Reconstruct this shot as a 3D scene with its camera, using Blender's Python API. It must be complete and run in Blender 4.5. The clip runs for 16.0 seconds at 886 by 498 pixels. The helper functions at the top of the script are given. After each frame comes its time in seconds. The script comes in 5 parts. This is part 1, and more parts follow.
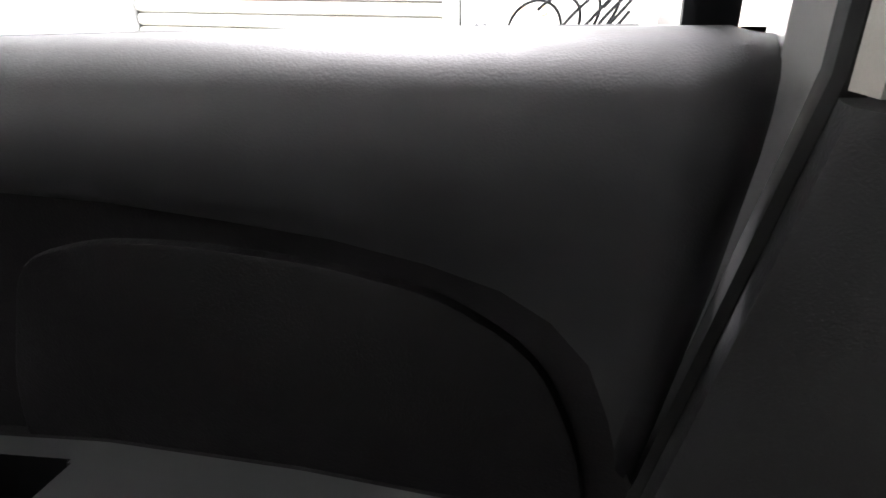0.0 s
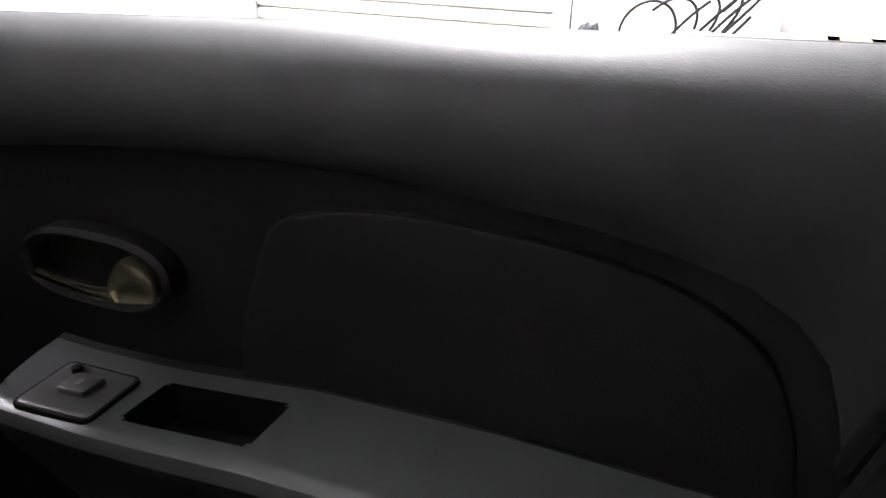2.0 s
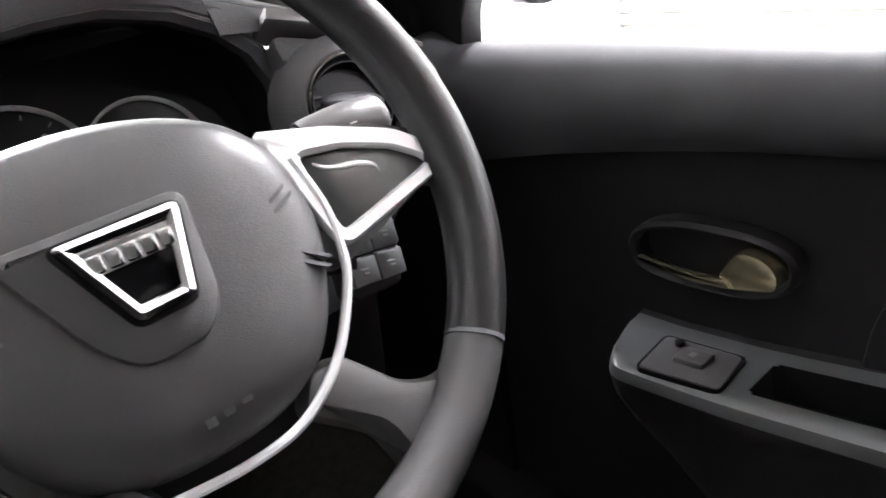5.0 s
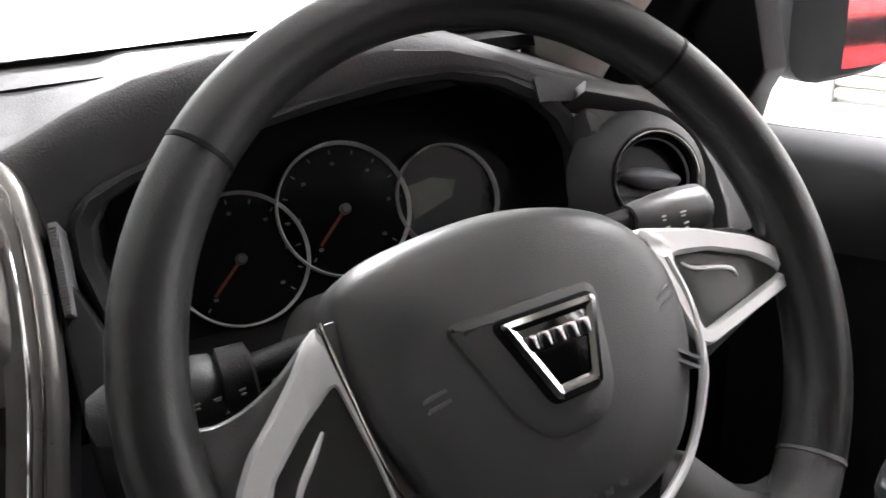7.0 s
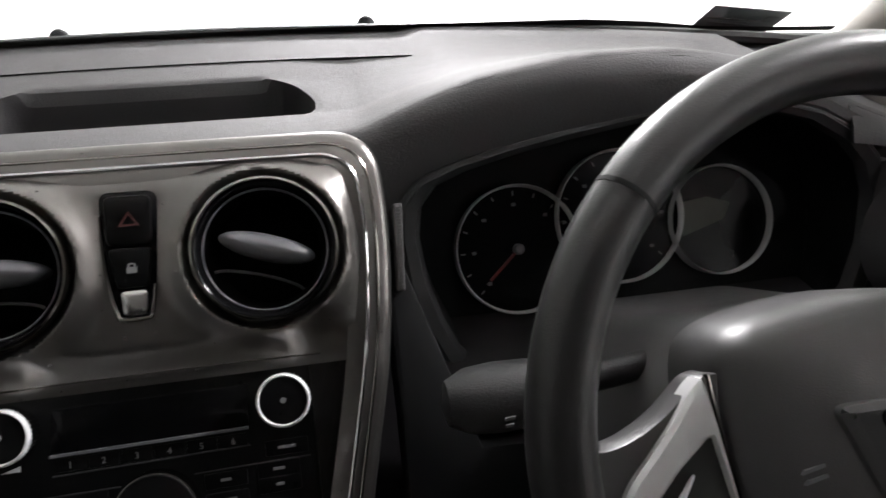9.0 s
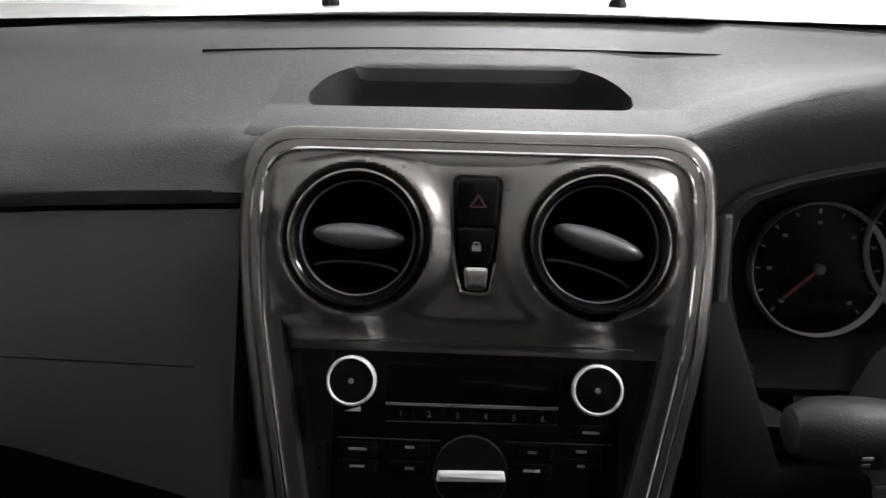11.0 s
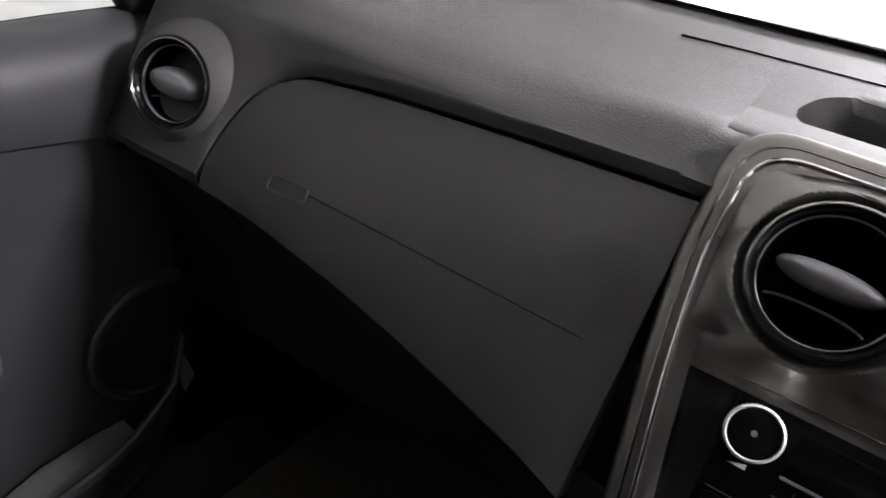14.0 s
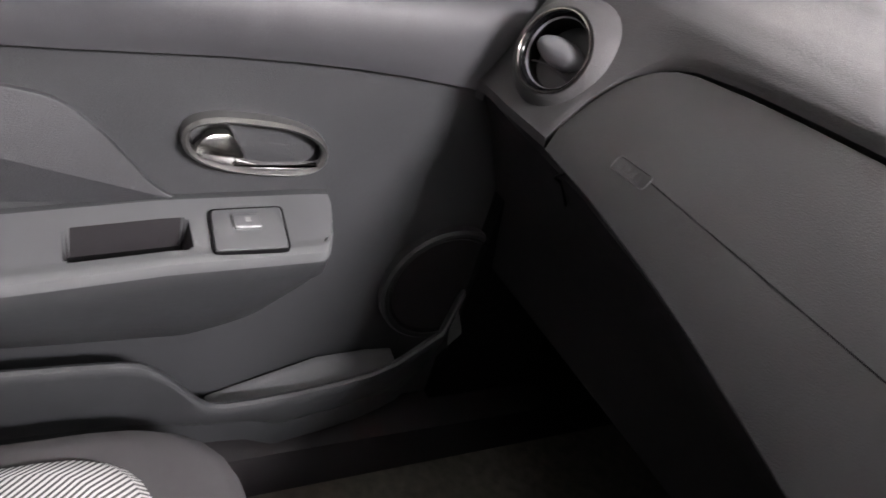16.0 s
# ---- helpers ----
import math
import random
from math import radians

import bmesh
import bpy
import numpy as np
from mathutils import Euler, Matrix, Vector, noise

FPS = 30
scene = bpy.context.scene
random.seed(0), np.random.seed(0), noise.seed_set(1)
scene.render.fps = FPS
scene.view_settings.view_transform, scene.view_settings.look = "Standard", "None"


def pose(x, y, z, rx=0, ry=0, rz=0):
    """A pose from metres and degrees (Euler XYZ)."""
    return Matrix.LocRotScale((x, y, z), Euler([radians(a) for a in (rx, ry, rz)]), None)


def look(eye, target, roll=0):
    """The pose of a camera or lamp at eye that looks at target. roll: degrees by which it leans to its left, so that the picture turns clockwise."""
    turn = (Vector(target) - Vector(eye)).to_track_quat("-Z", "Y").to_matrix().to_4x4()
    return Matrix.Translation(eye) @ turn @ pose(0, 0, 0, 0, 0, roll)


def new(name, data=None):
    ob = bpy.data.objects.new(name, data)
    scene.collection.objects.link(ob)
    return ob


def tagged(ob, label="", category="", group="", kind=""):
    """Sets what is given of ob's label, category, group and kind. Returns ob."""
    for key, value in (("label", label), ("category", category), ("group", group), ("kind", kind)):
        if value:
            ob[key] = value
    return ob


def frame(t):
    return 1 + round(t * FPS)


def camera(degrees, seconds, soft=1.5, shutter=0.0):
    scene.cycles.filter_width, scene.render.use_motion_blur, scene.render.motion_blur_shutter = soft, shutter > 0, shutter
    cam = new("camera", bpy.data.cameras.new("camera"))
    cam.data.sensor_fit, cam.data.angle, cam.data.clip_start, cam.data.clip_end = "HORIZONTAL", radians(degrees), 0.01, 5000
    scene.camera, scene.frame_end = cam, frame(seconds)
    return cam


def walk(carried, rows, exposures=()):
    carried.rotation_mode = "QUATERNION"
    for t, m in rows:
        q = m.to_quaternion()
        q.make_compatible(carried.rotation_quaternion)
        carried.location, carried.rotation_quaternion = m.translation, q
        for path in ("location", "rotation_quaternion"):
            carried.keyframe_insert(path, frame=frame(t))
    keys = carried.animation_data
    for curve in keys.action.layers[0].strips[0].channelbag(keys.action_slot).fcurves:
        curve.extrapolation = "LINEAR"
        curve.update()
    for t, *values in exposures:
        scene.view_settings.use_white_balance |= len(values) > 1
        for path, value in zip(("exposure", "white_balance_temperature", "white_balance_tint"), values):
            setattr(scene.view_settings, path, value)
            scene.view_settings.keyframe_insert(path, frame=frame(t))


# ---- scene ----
cam = camera(66.1, 16.0, soft=1.5, shutter=0.3)
PATH = [
    (0, (0.509, -0.649, 0.882), (2.234, -0.101, 0.032), -1.1),
    (0.5, (0.504, -0.636, 0.884), (2.205, -0.012, 0.039), -1.1),
    (1, (0.496, -0.626, 0.883), (2.163, 0.058, 0.016), -0.8),
    (1.5, (0.488, -0.612, 0.88), (2.138, 0.11, 0.011), 1.0),
    (2, (0.46, -0.587, 0.889), (2.099, 0.162, 0.02), 1.0),
    (2.5, (0.439, -0.566, 0.896), (1.985, 0.355, 0.023), -0.8),
    (3, (0.406, -0.542, 0.903), (1.87, 0.497, 0.022), -1.2),
    (3.5, (0.387, -0.521, 0.903), (1.752, 0.637, 0.01), -2.9),
    (4, (0.359, -0.495, 0.914), (1.634, 0.758, 0.018), -6.1),
    (4.5, (0.334, -0.474, 0.926), (1.496, 0.889, 0.037), -9.4),
    (5, (0.309, -0.455, 0.944), (1.357, 1.003, 0.064), -10.8),
    (5.2, (0.299, -0.449, 0.951), (1.315, 1.036, 0.078), -10.2),
    (7.3, (0.204, -0.396, 1.003), (0.888, 1.321, 0.238), -5.4),
    (7.5, (0.194, -0.389, 1.006), (0.852, 1.335, 0.235), -4.7),
    (8, (0.167, -0.381, 1.017), (0.728, 1.373, 0.238), -3.3),
    (8.2, (0.159, -0.378, 1.024), (0.691, 1.376, 0.223), -1.9),
    (8.5, (0.143, -0.381, 1.032), (0.615, 1.394, 0.24), -2.0),
    (9, (0.11, -0.373, 1.046), (0.449, 1.4, 0.185), -1.2),
    (9.5, (0.082, -0.37, 1.059), (0.289, 1.398, 0.148), -0.9),
    (9.7, (0.069, -0.373, 1.069), (0.235, 1.386, 0.131), -0.8),
    (12, (-0.048, -0.37, 1.07), (-0.395, 1.361, 0.131), 1.9),
    (12.5, (-0.07, -0.372, 1.064), (-0.544, 1.328, 0.124), 3.6),
    (13, (-0.086, -0.372, 1.054), (-0.683, 1.28, 0.099), 6.0),
    (13.5, (-0.096, -0.375, 1.041), (-0.813, 1.227, 0.083), 8.7),
    (14, (-0.107, -0.379, 1.026), (-0.945, 1.161, 0.064), 11.5),
    (14.5, (-0.118, -0.386, 1.013), (-1.071, 1.074, 0.034), 15.5),
    (15, (-0.114, -0.402, 0.979), (-1.274, 0.938, 0.054), 17.8),
    (15.5, (-0.112, -0.408, 0.971), (-1.391, 0.799, 0.017), 19.1),
    (16, (-0.109, -0.414, 0.967), (-1.499, 0.596, -0.055), 19.2),
]
EXPOSURES = [(0, 1.4, 6350, 15), (3, 1.55, 6300, 16), (4.5, 2.25, 6250, 16), (5.1, 2.35, 6250, 15), (7.3, 1.35, 6350, 13), (9.5, 0.75, 6400, 13), (12.5, 0.7, 6350, 14), (13.3, 0.9, 6350, 15), (14.2, 1.25, 6350, 17), (15, 2.0, 6500, 18), (16, 2.1, 6500, 19)]
walk(cam, [(t, look(eye, target, roll)) for t, eye, target, roll in PATH], EXPOSURES)

# ---- world and lights ----
world = bpy.data.worlds.new("world")
scene.world = world
world.use_nodes = True
wn = world.node_tree.nodes
sky = wn.new("ShaderNodeTexSky")
sky.sky_type, sky.sun_disc, sky.sun_elevation, sky.sun_rotation = "NISHITA", False, radians(40), radians(120)
world.node_tree.links.new(sky.outputs["Color"], wn["Background"].inputs["Color"])
wn["Background"].inputs["Strength"].default_value = 0.1

# ceiling light panels: x, y, z, half length and watts
PANELS = [(2.9, 0.6, 2.95, 0.5, 175), (0.6, 4.8, 3.2, 0.8, 440), (1.6, -4.6, 3.2, 0.8, 110)]


def V(*a):
    return Vector(a)


# ---- materials ----
def material(name, color, rough=0.5, metal=0.0, grain=0.0, scale=900.0, vary=0.15, vscale=14.0, coat=0.0, kind="noise", spec=0.5):
    m = bpy.data.materials.new(name)
    m.use_nodes = True
    nt = m.node_tree
    b = nt.nodes["Principled BSDF"]
    b.inputs["Metallic"].default_value = metal
    b.inputs["Coat Weight"].default_value = coat
    b.inputs["Coat Roughness"].default_value = 0.08
    b.inputs["Specular IOR Level"].default_value = spec
    co = nt.nodes.new("ShaderNodeTexCoord")
    big = nt.nodes.new("ShaderNodeTexNoise")
    big.inputs["Scale"].default_value, big.inputs["Detail"].default_value = vscale, 4.0
    nt.links.new(co.outputs["Object"], big.inputs["Vector"])
    ramp = nt.nodes.new("ShaderNodeValToRGB")
    lo, hi = 1.0 - vary, 1.0 + vary
    ramp.color_ramp.elements[0].position, ramp.color_ramp.elements[1].position = 0.3, 0.7
    ramp.color_ramp.elements[0].color = (color[0] * lo, color[1] * lo, color[2] * lo, 1)
    ramp.color_ramp.elements[1].color = (min(1, color[0] * hi), min(1, color[1] * hi), min(1, color[2] * hi), 1)
    nt.links.new(big.outputs["Fac"], ramp.inputs["Fac"])
    nt.links.new(ramp.outputs["Color"], b.inputs["Base Color"])
    rr = nt.nodes.new("ShaderNodeMapRange")
    rr.inputs["To Min"].default_value, rr.inputs["To Max"].default_value = max(0.02, rough - 0.06), min(1.0, rough + 0.06)
    fine = nt.nodes.new("ShaderNodeTexNoise")
    fine.inputs["Scale"].default_value, fine.inputs["Detail"].default_value = vscale * 9, 3.0
    nt.links.new(co.outputs["Object"], fine.inputs["Vector"])
    nt.links.new(fine.outputs["Fac"], rr.inputs["Value"])
    nt.links.new(rr.outputs["Result"], b.inputs["Roughness"])
    if grain:
        if kind == "leather":
            g = nt.nodes.new("ShaderNodeTexVoronoi")
            g.feature = "SMOOTH_F1"
            out = g.outputs["Distance"]
        else:
            g = nt.nodes.new("ShaderNodeTexNoise")
            g.inputs["Detail"].default_value = 2.0
            out = g.outputs["Fac"]
        g.inputs["Scale"].default_value = scale
        nt.links.new(co.outputs["Object"], g.inputs["Vector"])
        bump = nt.nodes.new("ShaderNodeBump")
        bump.inputs["Strength"].default_value, bump.inputs["Distance"].default_value = grain, 0.0012
        nt.links.new(out, bump.inputs["Height"])
        nt.links.new(bump.outputs["Normal"], b.inputs["Normal"])
    return m


def glowing(name, color, strength):
    m = bpy.data.materials.new(name)
    m.use_nodes = True
    b = m.node_tree.nodes["Principled BSDF"]
    b.inputs["Emission Color"].default_value = (*color, 1)
    b.inputs["Emission Strength"].default_value = strength
    b.inputs["Base Color"].default_value = (*color, 1)
    return m


def pane_material(name, tint=(0.93, 0.96, 0.95)):
    m = bpy.data.materials.new(name)
    m.use_nodes = True
    nt = m.node_tree
    nt.nodes.remove(nt.nodes["Principled BSDF"])
    out = nt.nodes["Material Output"]
    tr, gl, mix = (nt.nodes.new(k) for k in ("ShaderNodeBsdfTransparent", "ShaderNodeBsdfGlossy", "ShaderNodeMixShader"))
    tr.inputs["Color"].default_value = (*tint, 1)
    gl.inputs["Roughness"].default_value = 0.02
    mix.inputs["Fac"].default_value = 0.05
    nt.links.new(tr.outputs["BSDF"], mix.inputs[1])
    nt.links.new(gl.outputs["BSDF"], mix.inputs[2])
    nt.links.new(mix.outputs["Shader"], out.inputs["Surface"])
    return m


def striped_fabric(name):
    m = material(name, (0.42, 0.42, 0.42), 0.9, grain=0.4, scale=1500)
    nt = m.node_tree
    b = nt.nodes["Principled BSDF"]
    w = nt.nodes.new("ShaderNodeTexWave")
    w.bands_direction = "DIAGONAL"
    w.inputs["Scale"].default_value, w.inputs["Distortion"].default_value = 95.0, 0.25
    co = nt.nodes.new("ShaderNodeTexCoord")
    nt.links.new(co.outputs["Object"], w.inputs["Vector"])
    r = nt.nodes.new("ShaderNodeValToRGB")
    r.color_ramp.elements[0].position, r.color_ramp.elements[1].position = 0.35, 0.55
    r.color_ramp.elements[0].color, r.color_ramp.elements[1].color = (0.08, 0.08, 0.08, 1), (0.55, 0.55, 0.54, 1)
    nt.links.new(w.outputs["Fac"], r.inputs["Fac"])
    nt.links.new(r.outputs["Color"], b.inputs["Base Color"])
    return m


M_DASH = material("dash_plastic", (0.050, 0.049, 0.0505), 0.68, grain=0.25, scale=800, vary=0.06, kind="leather", spec=0.35)
M_DASH2 = material("fascia_plastic", (0.024, 0.024, 0.025), 0.48, grain=0.25, scale=900, vary=0.06)
M_DOORUP = material("door_upper_plastic", (0.040, 0.0405, 0.0435), 0.54, grain=0.08, scale=1100, vary=0.06, kind="leather", spec=0.4)
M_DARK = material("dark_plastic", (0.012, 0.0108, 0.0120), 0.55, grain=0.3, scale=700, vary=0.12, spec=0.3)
M_LOWER = material("lower_door_plastic", (0.024, 0.0255, 0.027), 0.5, grain=0.4, scale=800, vary=0.08)
M_ARM = material("armrest_plastic", (0.085, 0.088, 0.090), 0.32, spec=0.6, vary=0.05)
M_INSERT = material("insert_cloth", (0.021, 0.022, 0.024), 0.6, grain=0.4, scale=700, vary=0.1)
# gold tint stands in for a warm reflection on plain metal
M_LEVER = material("warm_reflection_lever", (0.62, 0.54, 0.37), 0.24, metal=0.9, vary=0.01)
M_BEZEL = material("satin_dark_bezel", (0.17, 0.17, 0.165), 0.3, metal=0.8, vary=0.05)
M_COVER = material("airbag_cover_plastic", (0.034, 0.034, 0.0355), 0.42, grain=0.25, scale=900, vary=0.06)
M_BLACK = material("black_plastic", (0.004, 0.004, 0.0045), 0.6, vary=0.2, spec=0.15)
M_GLOSSBLACK = material("gloss_black", (0.004, 0.004, 0.0045), 0.12, vary=0.1, spec=0.14)
# near-black without sheen: shade inside the vents is put into the colour
M_TUNNEL = material("vent_inside", (0.002, 0.002, 0.002), 0.9, vary=0.2, spec=0.05)
M_LEVERCHROME = material("polished_lever", (0.62, 0.61, 0.60), 0.2, metal=1.0, vary=0.03)
M_RUBBER = material("rubber_seal", (0.012, 0.012, 0.012), 0.6, vary=0.2)
M_LEATHER = material("wheel_leather", (0.016, 0.0155, 0.016), 0.36, grain=0.10, scale=1300, vary=0.08, kind="leather")
M_WHEELGREY = material("wheel_smooth_grey", (0.078, 0.076, 0.077), 0.34, grain=0.12, scale=1200, vary=0.05)
M_HUB = material("hub_pad", (0.066, 0.0645, 0.0655), 0.40, grain=0.1, scale=1500, vary=0.05, kind="leather")
M_SILVER = material("satin_silver", (0.83, 0.83, 0.84), 0.33, metal=0.35, vary=0.04)
M_CHROME = material("chrome", (0.75, 0.75, 0.76), 0.1, metal=1.0, vary=0.03)
M_CONSOLE = material("console_metallic", (0.168, 0.160, 0.153), 0.30, metal=0.9, vary=0.08, coat=0.5, vscale=30)
M_RING = material("dark_chrome", (0.26, 0.25, 0.235), 0.16, metal=1.0, vary=0.05)
M_RADIO = material("radio_black", (0.004, 0.004, 0.0042), 0.3, vary=0.1, spec=0.12)
M_FLAP = material("vent_flap", (0.13, 0.13, 0.14), 0.34, vary=0.05)
M_PRINT = material("white_print", (0.75, 0.75, 0.75), 0.6, vary=0.05)
M_REDPRINT = material("red_print", (0.045, 0.006, 0.005), 0.5, vary=0.05)
M_DIM = material("dim_grey_print", (0.19, 0.19, 0.19), 0.6, vary=0.05)
M_DIALRING = material("dial_ring", (0.72, 0.72, 0.72), 0.3, metal=0.25, vary=0.03)
M_NEEDLE = material("red_needle", (0.14, 0.012, 0.01), 0.4, vary=0.05)
M_PAINT = material("white_car_paint", (0.84, 0.85, 0.85), 0.22, vary=0.02, coat=0.6)
M_RED = material("red_car_paint", (0.55, 0.012, 0.02), 0.25, vary=0.03, coat=0.7)
M_PILLAR = material("pale_pillar_trim", (0.40, 0.38, 0.34), 0.7, grain=0.2, scale=900, vary=0.04)
M_ROOF = material("headliner", (0.55, 0.53, 0.51), 0.9, grain=0.3, scale=800, vary=0.04)
M_CARPET = material("carpet", (0.06, 0.056, 0.045), 1.0, grain=1.0, scale=700, vary=0.3, vscale=60)
M_SEAT = material("seat_side_cloth", (0.05, 0.048, 0.05), 0.9, grain=0.6, scale=1100, vary=0.12)
M_STRIPE = striped_fabric("striped_cloth")
M_GLASS = pane_material("window_glass")
# grey chosen for how much light the unseen left wall bounces back
M_WALLGREY = material("grey_wall_paint", (0.38, 0.38, 0.37), 0.8, vary=0.06, vscale=2)
M_WALL = material("workshop_wall_paint", (0.84, 0.84, 0.83), 0.8, vary=0.04, vscale=2)
M_FLOOR = material("workshop_concrete", (0.42, 0.42, 0.41), 0.7, vary=0.12, vscale=3, grain=0.2, scale=60)
M_SHUTTER = material("shutter_steel", (0.50, 0.485, 0.44), 0.45, vary=0.05, vscale=6)
M_STEEL = material("galvanised_post", (0.45, 0.46, 0.46), 0.45, metal=0.5, vary=0.08)
M_CARD = material("pale_board", (0.55, 0.53, 0.49), 0.8, vary=0.06)
M_BLUE = material("blue_plastic", (0.06, 0.14, 0.42), 0.4, vary=0.1)
M_BROWN = material("cardboard", (0.45, 0.31, 0.17), 0.85, vary=0.1)
M_BAG = material("black_bag", (0.015, 0.016, 0.02), 0.3, vary=0.2, grain=0.4, scale=60)
M_ORANGE = material("orange_print", (0.75, 0.48, 0.30), 0.6, vary=0.05)
M_TUBE = glowing("lamp_tube_glow", (1.0, 0.98, 0.97), 12.0)
M_MIRROR = material("mirror_glass", (0.9, 0.9, 0.9), 0.02, metal=1.0, vary=0.0)
# pale colour of the reflection painted on the right dial
M_DIALREFLECT = material("dial_reflection", (0.10, 0.104, 0.09), 0.7, vary=0.1, vscale=60)
# darker copy of M_CONSOLE: the lower panel's dark reflections put into its colour
M_CONSOLE_SHADE = material("console_metallic_shade", (0.011, 0.010, 0.0095), 0.25, metal=0.3, vary=0.08, coat=0.4, vscale=30)
M_PLATE = material("plate_gloss", (0.035, 0.035, 0.034), 0.24, vary=0.06, spec=0.6)
M_STICK = material("grey_sticker", (0.26, 0.27, 0.28), 0.6, vary=0.08)


# ---- building tools ----
def thing(name, at=(0, 0, 0), label="", category="", group="", kind=""):
    ob = new(name)
    ob.location = at
    ob.empty_display_size = 0.05
    return tagged(ob, label, category, group, kind)


def part(name, bm, mat, parent=None, label="", smooth=True):
    bmesh.ops.recalc_face_normals(bm, faces=bm.faces)
    me = bpy.data.meshes.new(name)
    bm.to_mesh(me)
    bm.free()
    me.materials.append(mat)
    if smooth:
        me.shade_smooth()
        me.set_sharp_from_angle(angle=radians(38))
    ob = new(name, me)
    if parent is not None:
        root = parent
        off = Vector((0, 0, 0))
        while root is not None:
            off += root.location
            root = root.parent
        ob.parent = parent
        ob.location = -off
    return tagged(ob, label)


def lerp(table, x):
    """Piecewise smooth interpolation in a short table of (x, y)."""
    table = sorted(table)
    if x <= table[0][0]:
        return table[0][1]
    for (a, p), (b, q) in zip(table, table[1:]):
        if x <= b:
            return p + (q - p) * (x - a) / (b - a)
    return table[-1][1]


def loft(rings, closed=True, caps=True, bm=None):
    bm = bm or bmesh.new()
    made = [[bm.verts.new(p) for p in ring] for ring in rings]
    n = len(rings[0])
    for a, b in zip(made, made[1:]):
        for k in range(n if closed else n - 1):
            bm.faces.new((a[k], a[(k + 1) % n], b[(k + 1) % n], b[k]))
    if caps and closed:
        bm.faces.new(made[0][::-1])
        bm.faces.new(made[-1])
    return bm


def sheet(rows, thick=0.0, down=(0, 0, -1)):
    """A skin through rows of points, with a back face when thick."""
    bm = loft(rows, closed=False, caps=False)
    if thick:
        d = Vector(down).normalized() * thick
        n, m = len(rows), len(rows[0])
        front = list(bm.verts)
        back = [bm.verts.new(v.co + d) for v in front]
        for i in range(n - 1):
            for j in range(m - 1):
                a, b, c, e = i * m + j, i * m + j + 1, (i + 1) * m + j + 1, (i + 1) * m + j
                bm.faces.new((back[a], back[e], back[c], back[b]))
        edge = [j for j in range(m)] + [i * m + m - 1 for i in range(1, n)] + [(n - 1) * m + j for j in range(m - 2, -1, -1)] + [i * m for i in range(n - 2, 0, -1)]
        for a, b in zip(edge, edge[1:] + edge[:1]):
            bm.faces.new((front[a], front[b], back[b], back[a]))
    return bm


def fillet(pts, r, n=5):
    """Rounded corners for a closed 2D outline; r is a number or one per corner."""
    out = []
    k = len(pts)
    for i in range(k):
        p, a, b = Vector(pts[i]), Vector(pts[i - 1]), Vector(pts[(i + 1) % k])
        rr = r[i] if isinstance(r, (list, tuple)) else r
        d1, d2 = (a - p), (b - p)
        rr = min(rr, d1.length * 0.48, d2.length * 0.48)
        if rr < 1e-6:
            out.append(p)
            continue
        s, e = p + d1.normalized() * rr, p + d2.normalized() * rr
        for j in range(n + 1):
            t = j / n
            out.append(s * (1 - t) ** 2 + p * 2 * t * (1 - t) + e * t * t)
    return out


def shrink(pts, d):
    """A closed 2D outline moved inwards by d."""
    k = len(pts)
    area = sum(pts[i][0] * pts[(i + 1) % k][1] - pts[(i + 1) % k][0] * pts[i][1] for i in range(k))
    sgn = 1 if area > 0 else -1
    out = []
    for i in range(k):
        a, p, b = Vector(pts[i - 1]), Vector(pts[i]), Vector(pts[(i + 1) % k])
        e1, e2 = (p - a), (b - p)
        e1 = e1.normalized() if e1.length > 1e-9 else e2.normalized()
        e2 = e2.normalized() if e2.length > 1e-9 else e1
        n1, n2 = Vector((-e1.y, e1.x)) * sgn, Vector((-e2.y, e2.x)) * sgn
        m = n1 + n2
        m = m / max(m.dot(n1), 0.35) if m.length > 1e-6 else n1
        out.append(p + m * d)
    return out


def slab(outline, at, w0, w1, bevel=0.001):
    """A plate of a 2D outline between two heights of the frame at(u, v, w), with a rounded front edge."""
    rings = [[at(p[0], p[1], w0) for p in outline], [at(p[0], p[1], w1 - bevel) for p in outline]]
    if bevel:
        rings.append([at(p[0], p[1], w1 - 0.3 * bevel) for p in shrink(outline, bevel * 0.3)])
        rings.append([at(p[0], p[1], w1) for p in shrink(outline, bevel)])
    return loft(rings)


def frame_ring(outline, width, at, w0, w1, lip=0.0):
    """A flat band that follows a closed outline, open in the middle."""
    inner = shrink(outline, width)
    mid = shrink(outline, width * 0.5)
    rings = [[at(p[0], p[1], w0) for p in outline], [at(p[0], p[1], w1) for p in outline], [at(p[0], p[1], w1 + lip) for p in mid],
             [at(p[0], p[1], w1) for p in inner], [at(p[0], p[1], w0) for p in inner]]
    rings.append(rings[0])
    return loft(rings, caps=False)


def lathe(profile, at, cu, cv, n=48, sv=1.0):
    """A turned body about the axis of the frame at (cu, cv): profile of (radius, height)."""
    bm = bmesh.new()
    rings = []
    for r, w in profile:
        rings.append([bm.verts.new(at(cu + r * math.cos(2 * math.pi * k / n), cv + sv * r * math.sin(2 * math.pi * k / n), w)) for k in range(n)])
    for a, b in zip(rings, rings[1:]):
        for k in range(n):
            bm.faces.new((a[k], a[(k + 1) % n], b[(k + 1) % n], b[k]))
    for ring, r in ((rings[0], profile[0][0]), (rings[-1], profile[-1][0])):
        if r < 0.2 and r > 0:
            pass
    return bm


